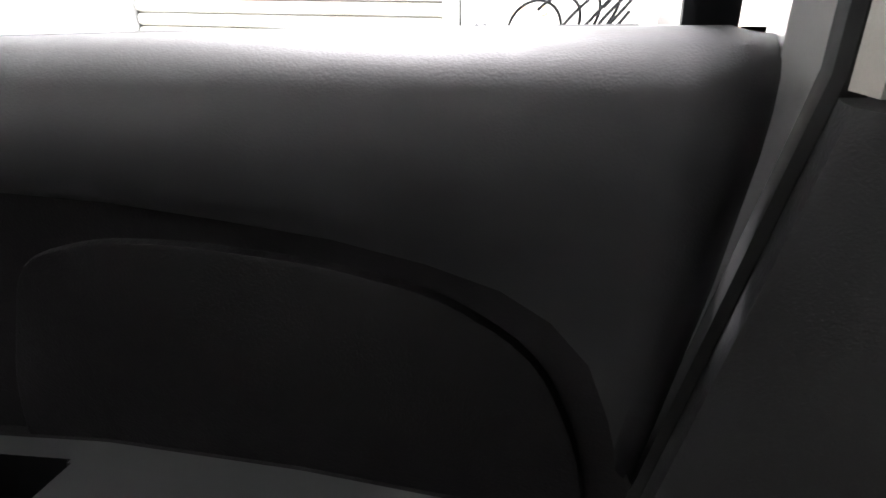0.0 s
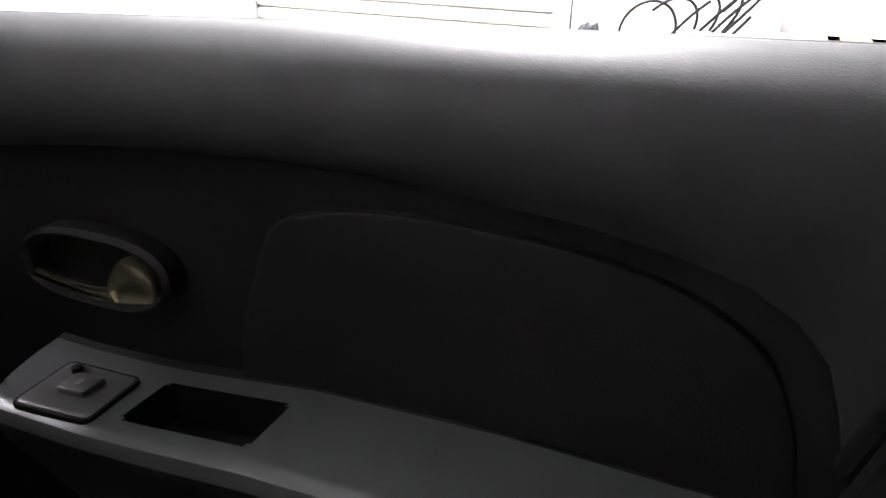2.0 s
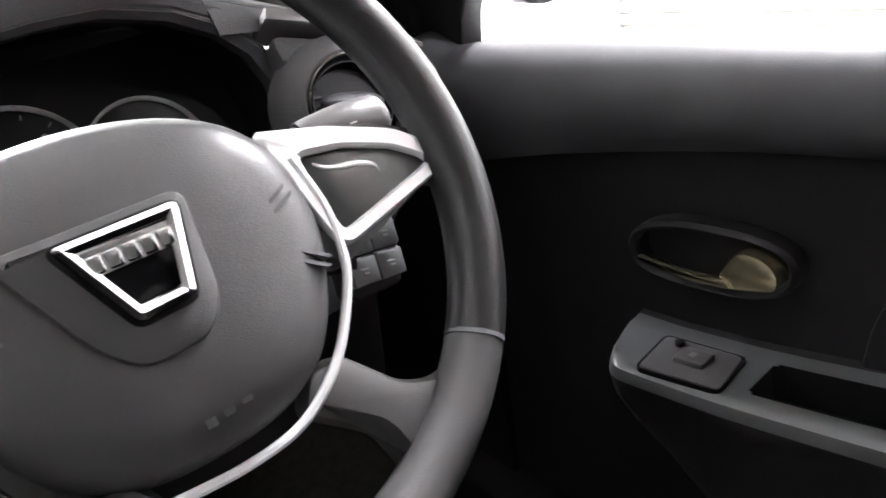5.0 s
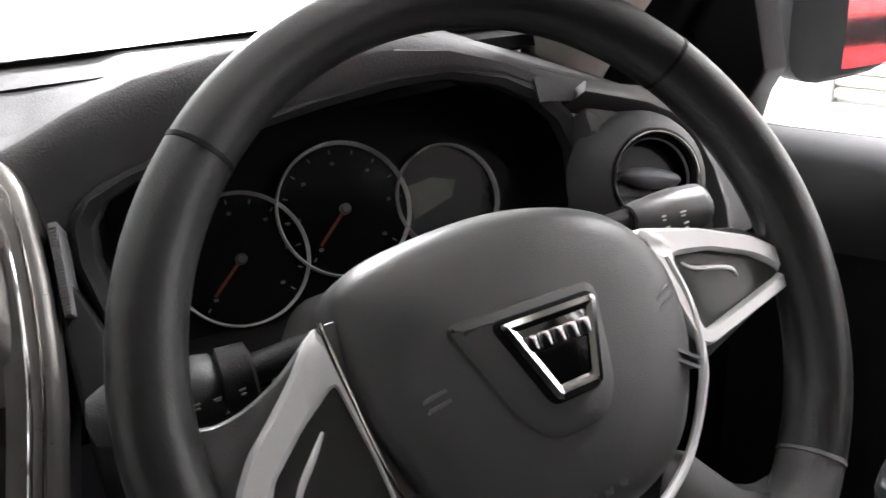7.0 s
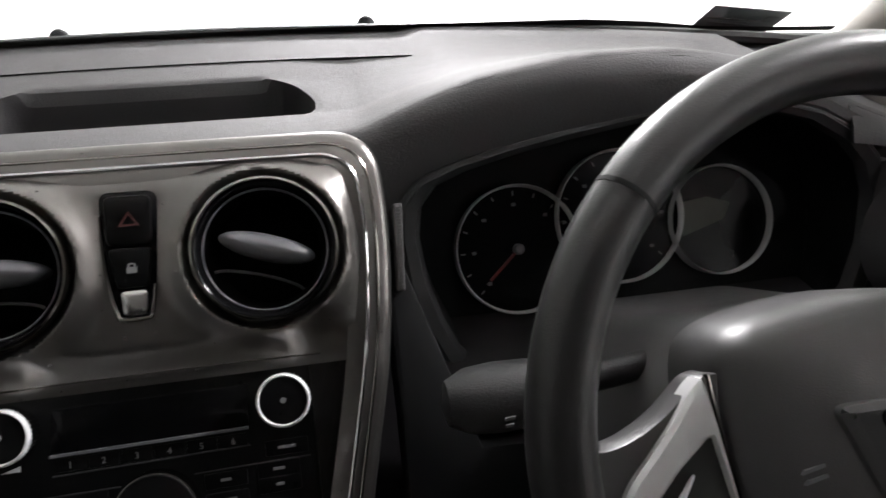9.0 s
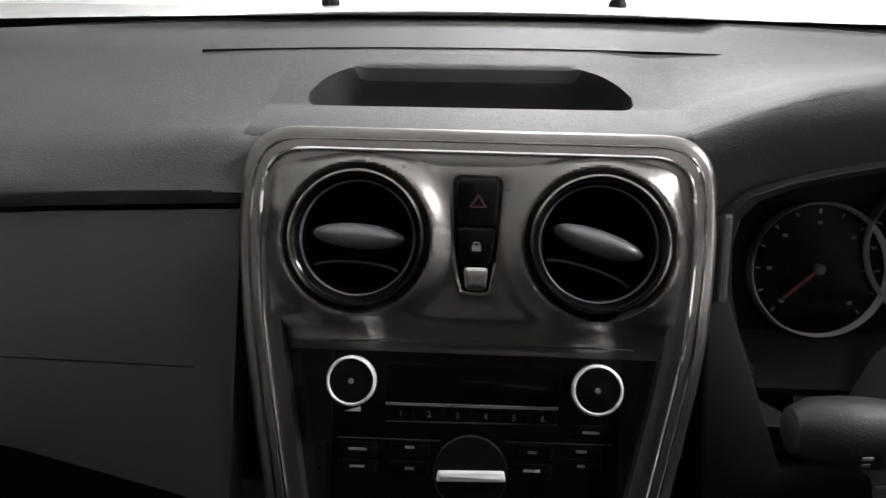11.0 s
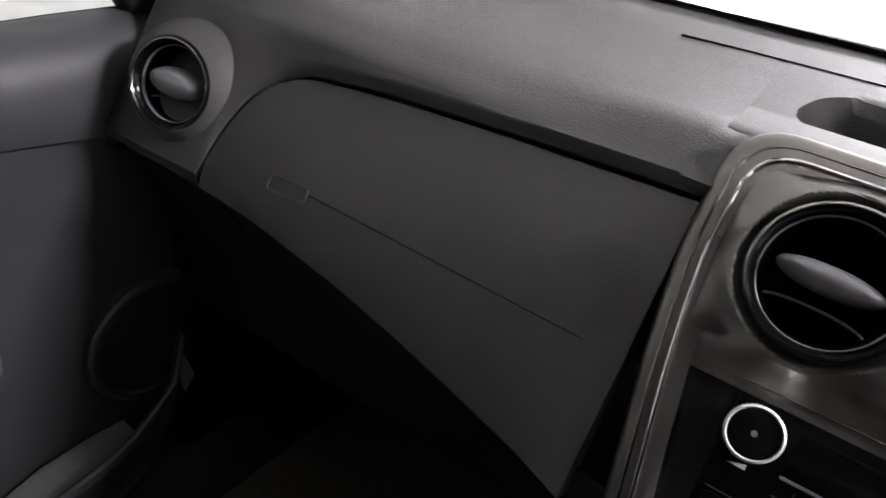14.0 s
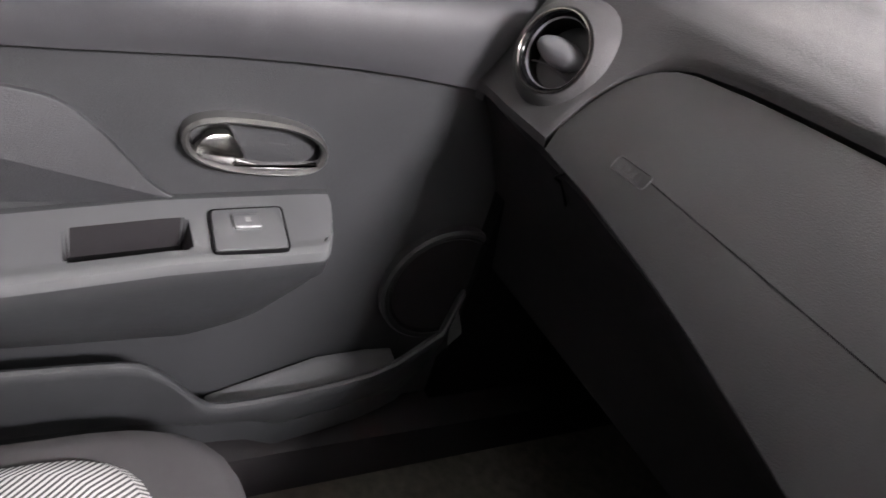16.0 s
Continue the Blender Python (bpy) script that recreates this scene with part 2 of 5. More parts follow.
def turned(profile, at, cu, cv, n=48, sv=1.0):
    """As lathe, closed at both ends."""
    bm = lathe(profile, at, cu, cv, n, sv)
    bm.verts.ensure_lookup_table()
    bm.faces.new([bm.verts[k] for k in range(n)])
    bm.faces.new([bm.verts[len(bm.verts) - n + k] for k in range(n)])
    return bm


def tube(path, r, n=10, closed=False, flat=1.0):
    """A round bar along points; r is a number or a function of 0..1."""
    pts = [Vector(p) for p in path]
    rings = []
    k = len(pts)
    up = Vector((0.13, 0.21, 0.97))
    for i, p in enumerate(pts):
        a, b = (pts[i - 1], pts[(i + 1) % k]) if closed else (pts[max(0, i - 1)], pts[min(k - 1, i + 1)])
        d = (b - a).normalized()
        s = d.cross(up).normalized()
        q = s.cross(d)
        rr = r(i / max(1, k - 1)) if callable(r) else r
        rings.append([p + (s * math.cos(2 * math.pi * j / n) + q * flat * math.sin(2 * math.pi * j / n)) * rr for j in range(n)])
    if closed:
        rings.append(rings[0])
    return loft(rings, caps=not closed)


def curve(pts, n=8, closed=False):
    """A smooth line through points."""
    pts = [Vector(p) for p in pts]
    k = len(pts)
    out = []
    for i in range(k if closed else k - 1):
        p0 = pts[i - 1] if (closed or i > 0) else pts[i]
        p1, p2 = pts[i], pts[(i + 1) % k]
        p3 = pts[(i + 2) % k] if (closed or i + 2 < k) else p2
        for j in range(n):
            t = j / n
            out.append(0.5 * (2 * p1 + (p2 - p0) * t + (2 * p0 - 5 * p1 + 4 * p2 - p3) * t * t + (3 * p1 - p0 - 3 * p2 + p3) * t ** 3))
    if not closed:
        out.append(pts[-1])
    return out


def box(x0, x1, y0, y1, z0, z1, bevel=0.0, seg=2):
    bm = bmesh.new()
    bmesh.ops.create_cube(bm, size=1.0, matrix=Matrix.Translation(((x0 + x1) / 2, (y0 + y1) / 2, (z0 + z1) / 2)) @ Matrix.Diagonal((x1 - x0, y1 - y0, z1 - z0, 1)))
    if bevel:
        bmesh.ops.bevel(bm, geom=list(bm.edges), offset=bevel, segments=seg, profile=0.6, affect="EDGES")
    return bm


def plane_frame(o, ux, uv):
    o, ux, uv = Vector(o), Vector(ux).normalized(), Vector(uv).normalized()
    un = ux.cross(uv)
    return lambda u, v, w=0.0: o + u * ux + v * uv + w * un


def bars(at, spots, w, mat, parent, name="marking", label=""):
    """Small printed bars: spots of (u, v, length, height)."""
    for u, v, a, b in spots:
        part(name, slab([(u - a / 2, v - b / 2), (u + a / 2, v - b / 2), (u + a / 2, v + b / 2), (u - a / 2, v + b / 2)], at, w - 0.0004, w + 0.0003, 0.0), mat, parent, label, smooth=False)


def thin_strip(p, q, width, at, w0, w1):
    p, q = Vector(p), Vector(q)
    d = (q - p).normalized()
    n = Vector((-d.y, d.x)) * width / 2
    return slab([p - n, q - n, q + n, p + n], at, w0, w1, 0.0)


# The face of the dashboard leans back: u across, v up the face, w towards the seats.
FACE = plane_frame((0, 0, 0.80), (1, 0, 0), (0, 0.58, 1.0))


def vz(z):
    return (z - 0.80) / 0.865


# ---- workshop ----
def make_workshop():
    part("ground", box(-6, 4.3, -7, 7, -0.2, 0.0), M_FLOOR, smooth=False)
    tagged(bpy.data.objects["ground"], "grey concrete workshop floor", "floor", kind="structure")
    tagged(part("wall_front", box(-6, 4.3, 6.8, 7.0, 0, 3.6), M_WALL, smooth=False), "plain white painted workshop wall", "wall", kind="structure")
    tagged(part("wall_back", box(-6, 4.3, -7.0, -6.8, 0, 3.6), M_WALL, smooth=False), "plain white painted workshop wall", "wall", kind="structure")
    # unseen wall, added in grey to limit light bounced into the cabin
    tagged(part("wall_left", box(-6.2, -6, -7, 7, 0, 3.6), M_WALLGREY, smooth=False), "plain workshop wall, unseen, toned grey to limit bounce light", "wall", kind="structure")
    tagged(part("wall_right", box(4.06, 4.3, -6.8, 6.8, 0, 3.6), M_WALL, smooth=False), "white painted workshop wall behind the shutter", "wall", kind="structure")
    tagged(part("ceiling", box(-6, 4.3, -7, 7, 3.6, 3.75), M_WALL, smooth=False), "white workshop ceiling", "ceiling", kind="structure")
    for x, y, z, half, watts in PANELS:
        lamp = thing("ceiling_lamp", (x, y, z), "wide white light panel hung under the ceiling", "lamp", "ceiling lamps")
        part("frame", box(x - 0.34, x + 0.34, y - half - 0.04, y + half + 0.04, z + 0.05, z + 0.4, 0.01), M_STEEL, lamp)
        for dy in (-0.3, 0.3):
            part("hanger", box(x - 0.015, x + 0.015, y + dy - 0.015, y + dy + 0.015, z + 0.39, 3.605), M_STEEL, lamp)
        part("diffuser", box(x - 0.3, x + 0.3, y - half, y + half, z + 0.01, z + 0.047), M_TUBE, lamp, "glowing white diffuser")
        lamp_data = bpy.data.lights.new("ceiling_light", "AREA")
        lamp_data.shape, lamp_data.size, lamp_data.size_y = "RECTANGLE", 0.6, 2 * half
        lamp_data.energy, lamp_data.color = watts, (1.0, 0.98, 0.97)
        light = new("ceiling_light", lamp_data)
        light.location = (x, y, z)
    # roller shutter in the right-hand wall
    sh = thing("roller_shutter", (4.0, 1.37, 0), "cream steel roller shutter with horizontal slats, closed", "shutter")
    for k in range(26):
        z = 0.02 + 0.075 * k
        prof = [(4.05, z), (4.03, z + 0.004), (4.012, z + 0.02), (4.012, z + 0.05), (4.03, z + 0.068), (4.05, z + 0.073)]
        part("slat", loft([[V(x, 0.42, zz) for x, zz in prof], [V(x, 2.33, zz) for x, zz in prof]]), M_SHUTTER, sh)
    for y in (0.385, 2.385):
        part("guide_rail", box(3.97, 4.055, y - 0.045, y + 0.045, 0, 2.1, 0.006), M_STEEL, sh)
    part("drum_box", box(3.9, 4.055, 0.3, 2.47, 2.1, 2.4, 0.02), M_SHUTTER, sh)


make_workshop()


# ---- car shell ----
def lean(z):
    """The middle pillar and the door's rear edge come forward below the window."""
    return 0.18 * max(0, 0.845 - max(z, 0.5))


def lean2(z):
    return 0.235 * max(0, 0.845 - max(z, 0.5))


def make_car_shell():
    car = thing("parked_car", (0, 0, 0), "white car body seen from the inside, with pale pillars and headliner", "car")
    # bonnet, sloping away from the windscreen
    rows = []
    for k in range(9):
        y = 0.5 + 0.11 * k
        z = lerp([(0.5, 0.926), (0.85, 0.893), (1.2, 0.85), (1.4, 0.78)], y)
        rows.append([V(x, y - 0.1 * (x / 0.75) ** 2, z - 0.05 * abs(x / 0.75) ** 3) for x in [-0.76 + 0.095 * j for j in range(17)]])
    part("bonnet", sheet(rows, 0.02), M_PAINT, car, "white painted bonnet")
    for x in (-0.272, 0.218):
        jet = part("washer_jet", turned([(0.016, 0), (0.016, 0.006), (0.011, 0.014), (0.004, 0.018)], plane_frame((0, 0, 0.889), (1, 0, 0), (0, 1, 0)), x, 0.854, 16), M_BLACK, car, "small black washer jet")
    # cowl below the windscreen
    rows = []
    for y, z in ((0.30, 0.925), (0.36, 0.935), (0.40, 0.922), (0.44, 0.922), (0.47, 0.924), (0.49, 0.900)):
        rows.append([V(x, y - 0.25 * x * x, z) for x in [-0.72 + 0.09 * j for j in range(17)]])
    part("cowl", sheet(rows, 0.012), M_BLACK, car, "black plastic cowl below the windscreen")
    # windscreen seal along the dashboard
    part("windscreen_seal", tube([(x, 0.352 - 0.30 * x * x, 0.9525 - 0.05 * x * x) for x in [-0.68 + 0.068 * j for j in range(21)]], 0.0065, 8), M_RUBBER, car)
    # windscreen
    rows = []
    for k in range(7):
        t = k / 6
        rows.append([V(x * (1 - 0.14 * t), 0.36 - 0.20 * x * x - 0.74 * t, 0.945 + 0.465 * t) for x in [-0.66 + 0.066 * j for j in range(21)]])
    glass = part("windscreen", sheet(rows), M_GLASS, car, "clear curved windscreen")
    glass.visible_shadow = False
    rows = []
    for k in range(5):
        row = []
        for j in range(21):
            x = -0.655 + 0.0655 * j
            t = -0.012 + (0.012 + 0.03 * min(1, max(0, (0.54 - x) / 0.12))) * k / 4
            row.append(V(x * (1 - 0.14 * t), 0.357 - 0.20 * x * x - 0.74 * t, 0.943 + 0.465 * t))
        rows.append(row)
    part("glass_border", sheet(rows), M_RUBBER, car, "black border along the windscreen foot")
    # pillars, both sides
    for s, dx in ((1, 0.025), (-1, 0.025)):
        def P(x, y, z):
            return V(s * x + dx, y, z)
        pil = curve([P(0.645, 0.25, 0.885), P(0.625, 0.175, 0.945), P(0.60, -0.03, 1.115), P(0.555, -0.38, 1.385)], 6)
        part("front_pillar", tube(pil, 0.052, 16, flat=0.8), M_PILLAR, car, "pale plastic front pillar trim")
        part("pillar_seal", tube(curve([P(0.715, 0.22, 0.86), P(0.695, 0.13, 0.97), P(0.65, -0.08, 1.165), P(0.59, -0.40, 1.395)], 6), 0.040, 12), M_BLACK, car, "black seal between pillar and door")
        part("door_frame", tube(curve([P(0.745, 0.17, 0.80), P(0.735, 0.10, 0.98), P(0.69, -0.12, 1.20), P(0.62, -0.42, 1.40), P(0.62, -0.75, 1.41)], 6), 0.026, 10), M_BLACK, car, "black door window frame")
        # middle pillar: dark below, pale above
        part("middle_pillar_lower", loft([[P(0.712, -0.7045 + lean2(z), z), P(0.704, -0.7065 + lean2(z), z), P(0.699, -0.713 + lean2(z), z), P(0.69, -0.80 + lean(z), z), P(0.80, -0.86 + lean(z), z), P(0.82, -0.716 + lean2(z), z)] for z in (0.2, 0.5, 0.65, 0.75, 0.80, 0.828, 0.8335)]), M_COVER, car, "dark lower trim of the middle pillar")
        part("middle_pillar_upper", loft([[P(0.716 - f, -0.704, z), P(0.705 - f, -0.710, z), P(0.70 - f, -0.80, z), P(0.80 - f, -0.84, z), P(0.80 - f, -0.720, z)] for z, f in ((0.836, 0), (1.1, 0.04), (1.42, 0.14))]), M_PILLAR, car, "pale upper trim of the middle pillar")
        part("door_jamb", loft([[P(0.752 - f, -0.690 + lean(z), z), P(0.752 - f, -0.715 + lean(z), z), P(0.80 - f, -0.715 + lean(z), z), P(0.80 - f, -0.690 + lean(z), z)] for z, f in ((0.45, 0), (0.6, 0), (0.84, 0), (1.1, 0.04), (1.42, 0.14))]), M_PAINT, car, "white painted door jamb")
        part("jamb_seal", loft([[P(0.719 - f, -0.7005 + lean2(z), z), P(0.717 - f, -0.7045 + lean2(z), z), P(0.719 - f, -0.713 + lean2(z), z), P(0.742 - f, -0.715 + lean2(z), z), P(0.742 - f, -0.7035 + lean2(z), z), P(0.731 - f, -0.6995 + lean2(z), z)] for z, f in ((0.25, 0), (0.5, 0), (0.7, 0), (0.84, 0), (1.1, 0.04), (1.42, 0.14))]), M_RUBBER, car, "dark rubber jamb seal")
        part("window_post", loft([[P(0.765 - f, -0.655, z), P(0.765 - f, -0.675, z), P(0.80 - f, -0.675, z), P(0.80 - f, -0.655, z)] for z, f in ((0.84, 0), (1.1, 0.04), (1.42, 0.14))]), M_BLACK, car)
        # side and back of the shell
        part("outer_sill", loft([[P(0.84, y, 0.16), P(0.77, y, 0.16), P(0.77, y, 0.29), P(0.80, y, 0.31), P(0.85, y, 0.29)] for y in (-2.3, 0.5)]), M_PAINT, car)
        # windowless rear, out of view, added to keep light from behind out
        part("rear_side", loft([[P(0.76, y, 0.20), P(0.74, y, 0.84), P(0.60, y, 1.42), P(0.66, y, 1.42), P(0.80, y, 0.85), P(0.84, y, 0.6), P(0.83, y, 0.20)] for y in (-2.3, -0.80)]), M_DARK, car, "opaque rear side, unseen, added to block light from behind")
        part("front_wing", loft([[P(0.73, y, 0.3), P(0.73, y, 0.80), P(0.78, y, 0.86 - 0.08 * max(0, y - 0.6)), P(0.85, y, 0.75), P(0.85, y, 0.3)] for y in (0.19, 0.6, 1.4)]), M_PAINT, car)
        part("front_wheel", turned([(0.02, 0.0), (0.29, 0.0), (0.31, 0.02), (0.31, 0.16), (0.29, 0.18), (0.02, 0.18)], plane_frame((s * 0.72 + dx + (0 if s > 0 else -0.0), 0.95, 0.31), (0, 1, 0), (0, 0, 1)) if s > 0 else plane_frame((-0.72 + dx, 0.95, 0.31), (0, -1, 0), (0, 0, 1)), 0, 0, 24), M_RUBBER, car)
        part("kick_panel", loft([[P(0.70, y, 0.17), P(0.70, y, 0.76), P(0.725, y, 0.76), P(0.725, y, 0.17)] for y in (0.06, 0.55)]), M_BLACK, car)
        part("sill_trim", loft([[P(0.64, y, 0.20), P(0.66, y, 0.27), P(0.70, y, 0.285), P(0.745, y, 0.28), P(0.745, y, 0.20)] for y in (-0.9, 0.53)]), M_DARK, car, "dark sill trim")
        part("rear_wheel", turned([(0.02, 0.0), (0.29, 0.0), (0.31, 0.02), (0.31, 0.16), (0.29, 0.18), (0.02, 0.18)], plane_frame((s * 0.72 + dx, -1.9, 0.31), (0, s, 0), (0, 0, 1)), 0, 0, 24), M_RUBBER, car)
    rows = [[V(0.025 + x, y, 1.43 - 0.05 * (x / 0.6) ** 2 - (0.03 if y > -0.45 else 0)) for x in [-0.62 + 0.124 * j for j in range(11)]] for y in (-0.38, -0.5, -1.0, -1.5, -2.05)]
    part("roof", sheet(rows, 0.05, (0, 0, 1)), M_ROOF, car, "pale cloth headliner under the roof")
    # solid unseen tailgate, added to block light from the rear
    part("tailgate", box(-0.75, 0.8, -2.36, -2.3, 0.2, 1.44, 0.02), M_DARK, car)
    part("firewall", box(-0.70, 0.75, 0.52, 0.56, 0.18, 0.90, 0.0), M_BLACK, car)
    part("floor_pan", box(-0.70, 0.75, -2.3, 0.56, 0.17, 0.215, 0.0), M_CARPET, car, "brown-grey carpet on the car floor")
    part("centre_tunnel", loft([[V(-0.14, y, 0.2), V(-0.10, y, 0.38), V(0.10, y, 0.38), V(0.14, y, 0.2)] for y in (-1.3, 0.52)]), M_CARPET, car)
    return car


car = make_car_shell()


# ---- dashboard ----
GLOVE_TOP = [(-0.72, 0.759), (-0.637, 0.756), (-0.5535, 0.757), (-0.552, 0.770), (-0.546, 0.803), (-0.538, 0.823), (-0.530, 0.836), (-0.521, 0.846), (-0.512, 0.853), (-0.496, 0.8605), (-0.48, 0.8645), (-0.43, 0.8695), (-0.384, 0.8725), (-0.29, 0.877), (-0.166, 0.881), (-0.14, 0.882)]
FACE_LOW = [(-0.72, 0.761), (-0.637, 0.755), (-0.55, 0.754), (-0.47, 0.749), (-0.386, 0.7395), (-0.316, 0.729), (-0.258, 0.718), (-0.202, 0.707), (-0.14, 0.69)]
RIDGE = [(-0.72, 0.905), (-0.20, 0.9145), (0.11, 0.9145), (0.13, 0.916), (0.15, 0.923), (0.19, 0.940), (0.23, 0.952), (0.30, 0.962), (0.38, 0.962), (0.43, 0.953), (0.46, 0.943), (0.53, 0.914), (0.56, 0.903), (0.60, 0.889), (0.64, 0.874), (0.68, 0.852), (0.735, 0.83)]


def base_top(y):
    return lerp([(0.08, 0.9145), (0.11, 0.9175), (0.15, 0.918), (0.215, 0.931), (0.25, 0.938), (0.345, 0.953)], y)


def make_dashboard():
    dash = thing("dashboard", (0, 0.2, 0.6), "dark grey grained plastic dashboard with a shelf tray on top", "dashboard")
    # passenger side: pad that rolls from the top down to the edge above the airbag cover
    xs = [-0.700, -0.692, -0.684, -0.655, -0.63, -0.60, -0.575, -0.56, -0.5535, -0.552, -0.548, -0.545, -0.537, -0.53, -0.52, -0.512, -0.50, -0.49, -0.48, -0.46, -0.43, -0.40, -0.36, -0.32, -0.28, -0.26, -0.24, -0.22, -0.20, -0.184, -0.168, -0.155, -0.140, -0.120]
    rows = []
    for x in xs:
        zl = lerp(GLOVE_TOP, x)
        end = 0.02 * max(0, (-x - 0.676) / 0.024) ** 2
        lip = lerp([(-0.56, 0.002), (-0.51, 0.004), (-0.44, 0.0095), (-0.175, 0.0100), (-0.160, 0.004)], x)
        row = [FACE(x, vz(zl + 0.002), -0.014), FACE(x, vz(zl), lip - 0.005), FACE(x, vz(zl + 0.004), lip - 0.0005)]
        for k in range(1, 6):
            z = zl + 0.005 + (0.884 - zl - 0.005) * k / 5
            row.append(FACE(x, vz(z), lip + (0.009 - lip) * k / 5))
        row += [FACE(x, vz(0.8895), 0.0065), V(x, 0.058, 0.8970), V(x, 0.070, 0.9025), V(x, 0.083, 0.9068), V(x, 0.10, 0.911), V(x, 0.15, 0.918), V(x, 0.215, 0.929), V(x, 0.25, 0.937), V(x, 0.345 - 0.33 * x * x + 0.0, 0.951), V(x, 0.38 - 0.33 * x * x, 0.945)]
        if x < -0.45:
            for k in (14, 15):
                row[k].y = min(row[k].y, row[16].y - 0.03 * (16 - k))
        b = min(1, max(0, (x + 0.32) / 0.15))
        b = b * b * (3 - 2 * b)
        for p in row:
            if p.y > 0.056 and p.z > 0.893:
                p.z += b * max(0, base_top(max(0.08, p.y)) - p.z) * min(1, (p.y - 0.05) / 0.03)
            if x > -0.18 and p.y > 0.05:
                p.z -= 0.0007
            if x > -0.167 and p.y > 0.084:
                p.z -= 0.012 + (0.04 if p.y > 0.14 else 0)
        rows.append([p - V(0, 0, end) + V(0, end * 0.5, 0) for p in row])
    part("upper_pad", sheet(rows, 0.004, (0, 0.3, -1)), M_DASH, dash, "grained dark grey upper pad")
    # middle and driver's side top, with the tray sunk into it
    def tray_edge(s, y):
        k = min(1, max(0, (y - 0.148) / 0.072))
        r = 0.016 * abs(2 * k - 1) ** 3
        return -0.152 + 0.022 * k + r if s < 0 else 0.124 - 0.030 * k - r
    cols = [(0, -0.173)] + [(-1, d) for d in (-0.007, -0.003, 0.0, 0.003, 0.006, 0.012, 0.03, 0.05, 0.07)] + [(1, d) for d in (-0.07, -0.05, -0.03, -0.012, -0.006, -0.003, 0.0, 0.003, 0.007)] + [(0, x) for x in (0.14, 0.15, 0.16, 0.18, 0.20, 0.225, 0.25, 0.28, 0.31, 0.34, 0.37, 0.40, 0.43, 0.455, 0.48, 0.51, 0.54, 0.57, 0.60, 0.635, 0.66, 0.69, 0.715)]
    ys = [0.086, 0.10, 0.12, 0.135, 0.144, 0.148, 0.151, 0.154, 0.158, 0.17, 0.18, 0.19, 0.198, 0.205, 0.211, 0.215, 0.218, 0.221, 0.225, 0.23, 0.25, 0.28, 0.31, 0.345]
    rows = []
    for s, d in cols:
        row = []
        for y0 in [0.074, 0.078] + ys:
            x = tray_edge(s, y0) + d if s else d
            zr = lerp(RIDGE, x)
            if y0 < 0.08:
                row.append(V(x, y0 + 0.006, zr - (0.003 if y0 < 0.076 else 0.001)))
                continue
            last = 0.345 - 0.33 * x * x
            y = 0.086 + (y0 - 0.086) * (last - 0.086) / (0.345 - 0.086) if x > 0.135 else y0
            q = min(1, max(0, (y - 0.086) / 0.2))
            q = q * q * (3 - 2 * q)
            z = zr * (1 - q) + (base_top(y) + (0.004 if x > 0.2 else 0)) * q if x > 0.128 else base_top(y) + (zr - 0.9145) * (1 - q)
            if x > 0.5:
                z = zr + (y - 0.086) * 0.12
            if s:
                inside = d if s < 0 else -d
                depth = min(1, max(0, inside / 0.0065)) * min(1, max(0, (y0 - 0.148) / 0.007)) * min(1, max(0, (0.2225 - y0) / 0.012))
                z -= 0.036 * depth * depth * (3 - 2 * depth)
            row.append(V(x, y, z))
        row.append(V(x, last + 0.03, row[-1].z - 0.006))
        rows.append(row)
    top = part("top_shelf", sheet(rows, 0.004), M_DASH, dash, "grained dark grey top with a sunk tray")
    # tray faces get a darker plastic, the recess's shade put into colour
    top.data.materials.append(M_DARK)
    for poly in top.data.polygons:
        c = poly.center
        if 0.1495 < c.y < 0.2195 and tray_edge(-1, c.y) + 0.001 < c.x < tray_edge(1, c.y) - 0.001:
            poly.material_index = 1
    # defroster slit
    part("defroster_slit", sheet([[V(x, 0.262 - 0.20 * x * x + dy, base_top(0.255) + 0.0022 - 0.10 * x * x * 0.3) for x in [-0.26 + 0.052 * j for j in range(11)]] for dy in (-0.0011, 0.0011)], 0.003), M_BLACK, dash, "thin dark defroster slit")
    # front of the hump over the instruments
    rim = HOOD
    rows = []
    for x, z in [(0.140, 0.850), (0.150, 0.850), (0.158, 0.848)] + rim[5:-6]:
        zr = lerp(RIDGE, x)
        rows.append([V(x, 0.088, zr + 0.0003), V(x, 0.080, zr - 0.002), V(x, 0.0745, zr - 0.0065), V(x, 0.0715, zr - 0.013), V(x, 0.070, zr * 0.6 + z * 0.4), V(x, 0.0695, zr * 0.25 + z * 0.75), V(x, 0.072, z + 0.002)])
    part("hump_front", sheet(rows, 0.004, (0, 1, 0)), M_DASH, dash, "grained front of the hump over the instruments")
    # airbag cover
    lo = [(x, vz(lerp(FACE_LOW, x))) for x in (-0.165, -0.202, -0.258, -0.316, -0.386, -0.47, -0.545)]
    hi = [(x, vz(lerp(GLOVE_TOP, x) - 0.0055)) for x in (-0.5505, -0.5445, -0.5365, -0.529, -0.5205, -0.511, -0.4955, -0.48, -0.43, -0.384, -0.29, -0.20, -0.165)]
    cover = part("airbag_cover", slab(lo + hi, FACE, -0.03, 0.002, 0.002), M_COVER, dash, "smooth dark grey airbag cover with a tear line")
    part("tear_line", thin_strip((-0.435, vz(0.7845)), (-0.194, vz(0.7815)), 0.0011, FACE, -0.001, 0.0024), M_BLACK, cover)
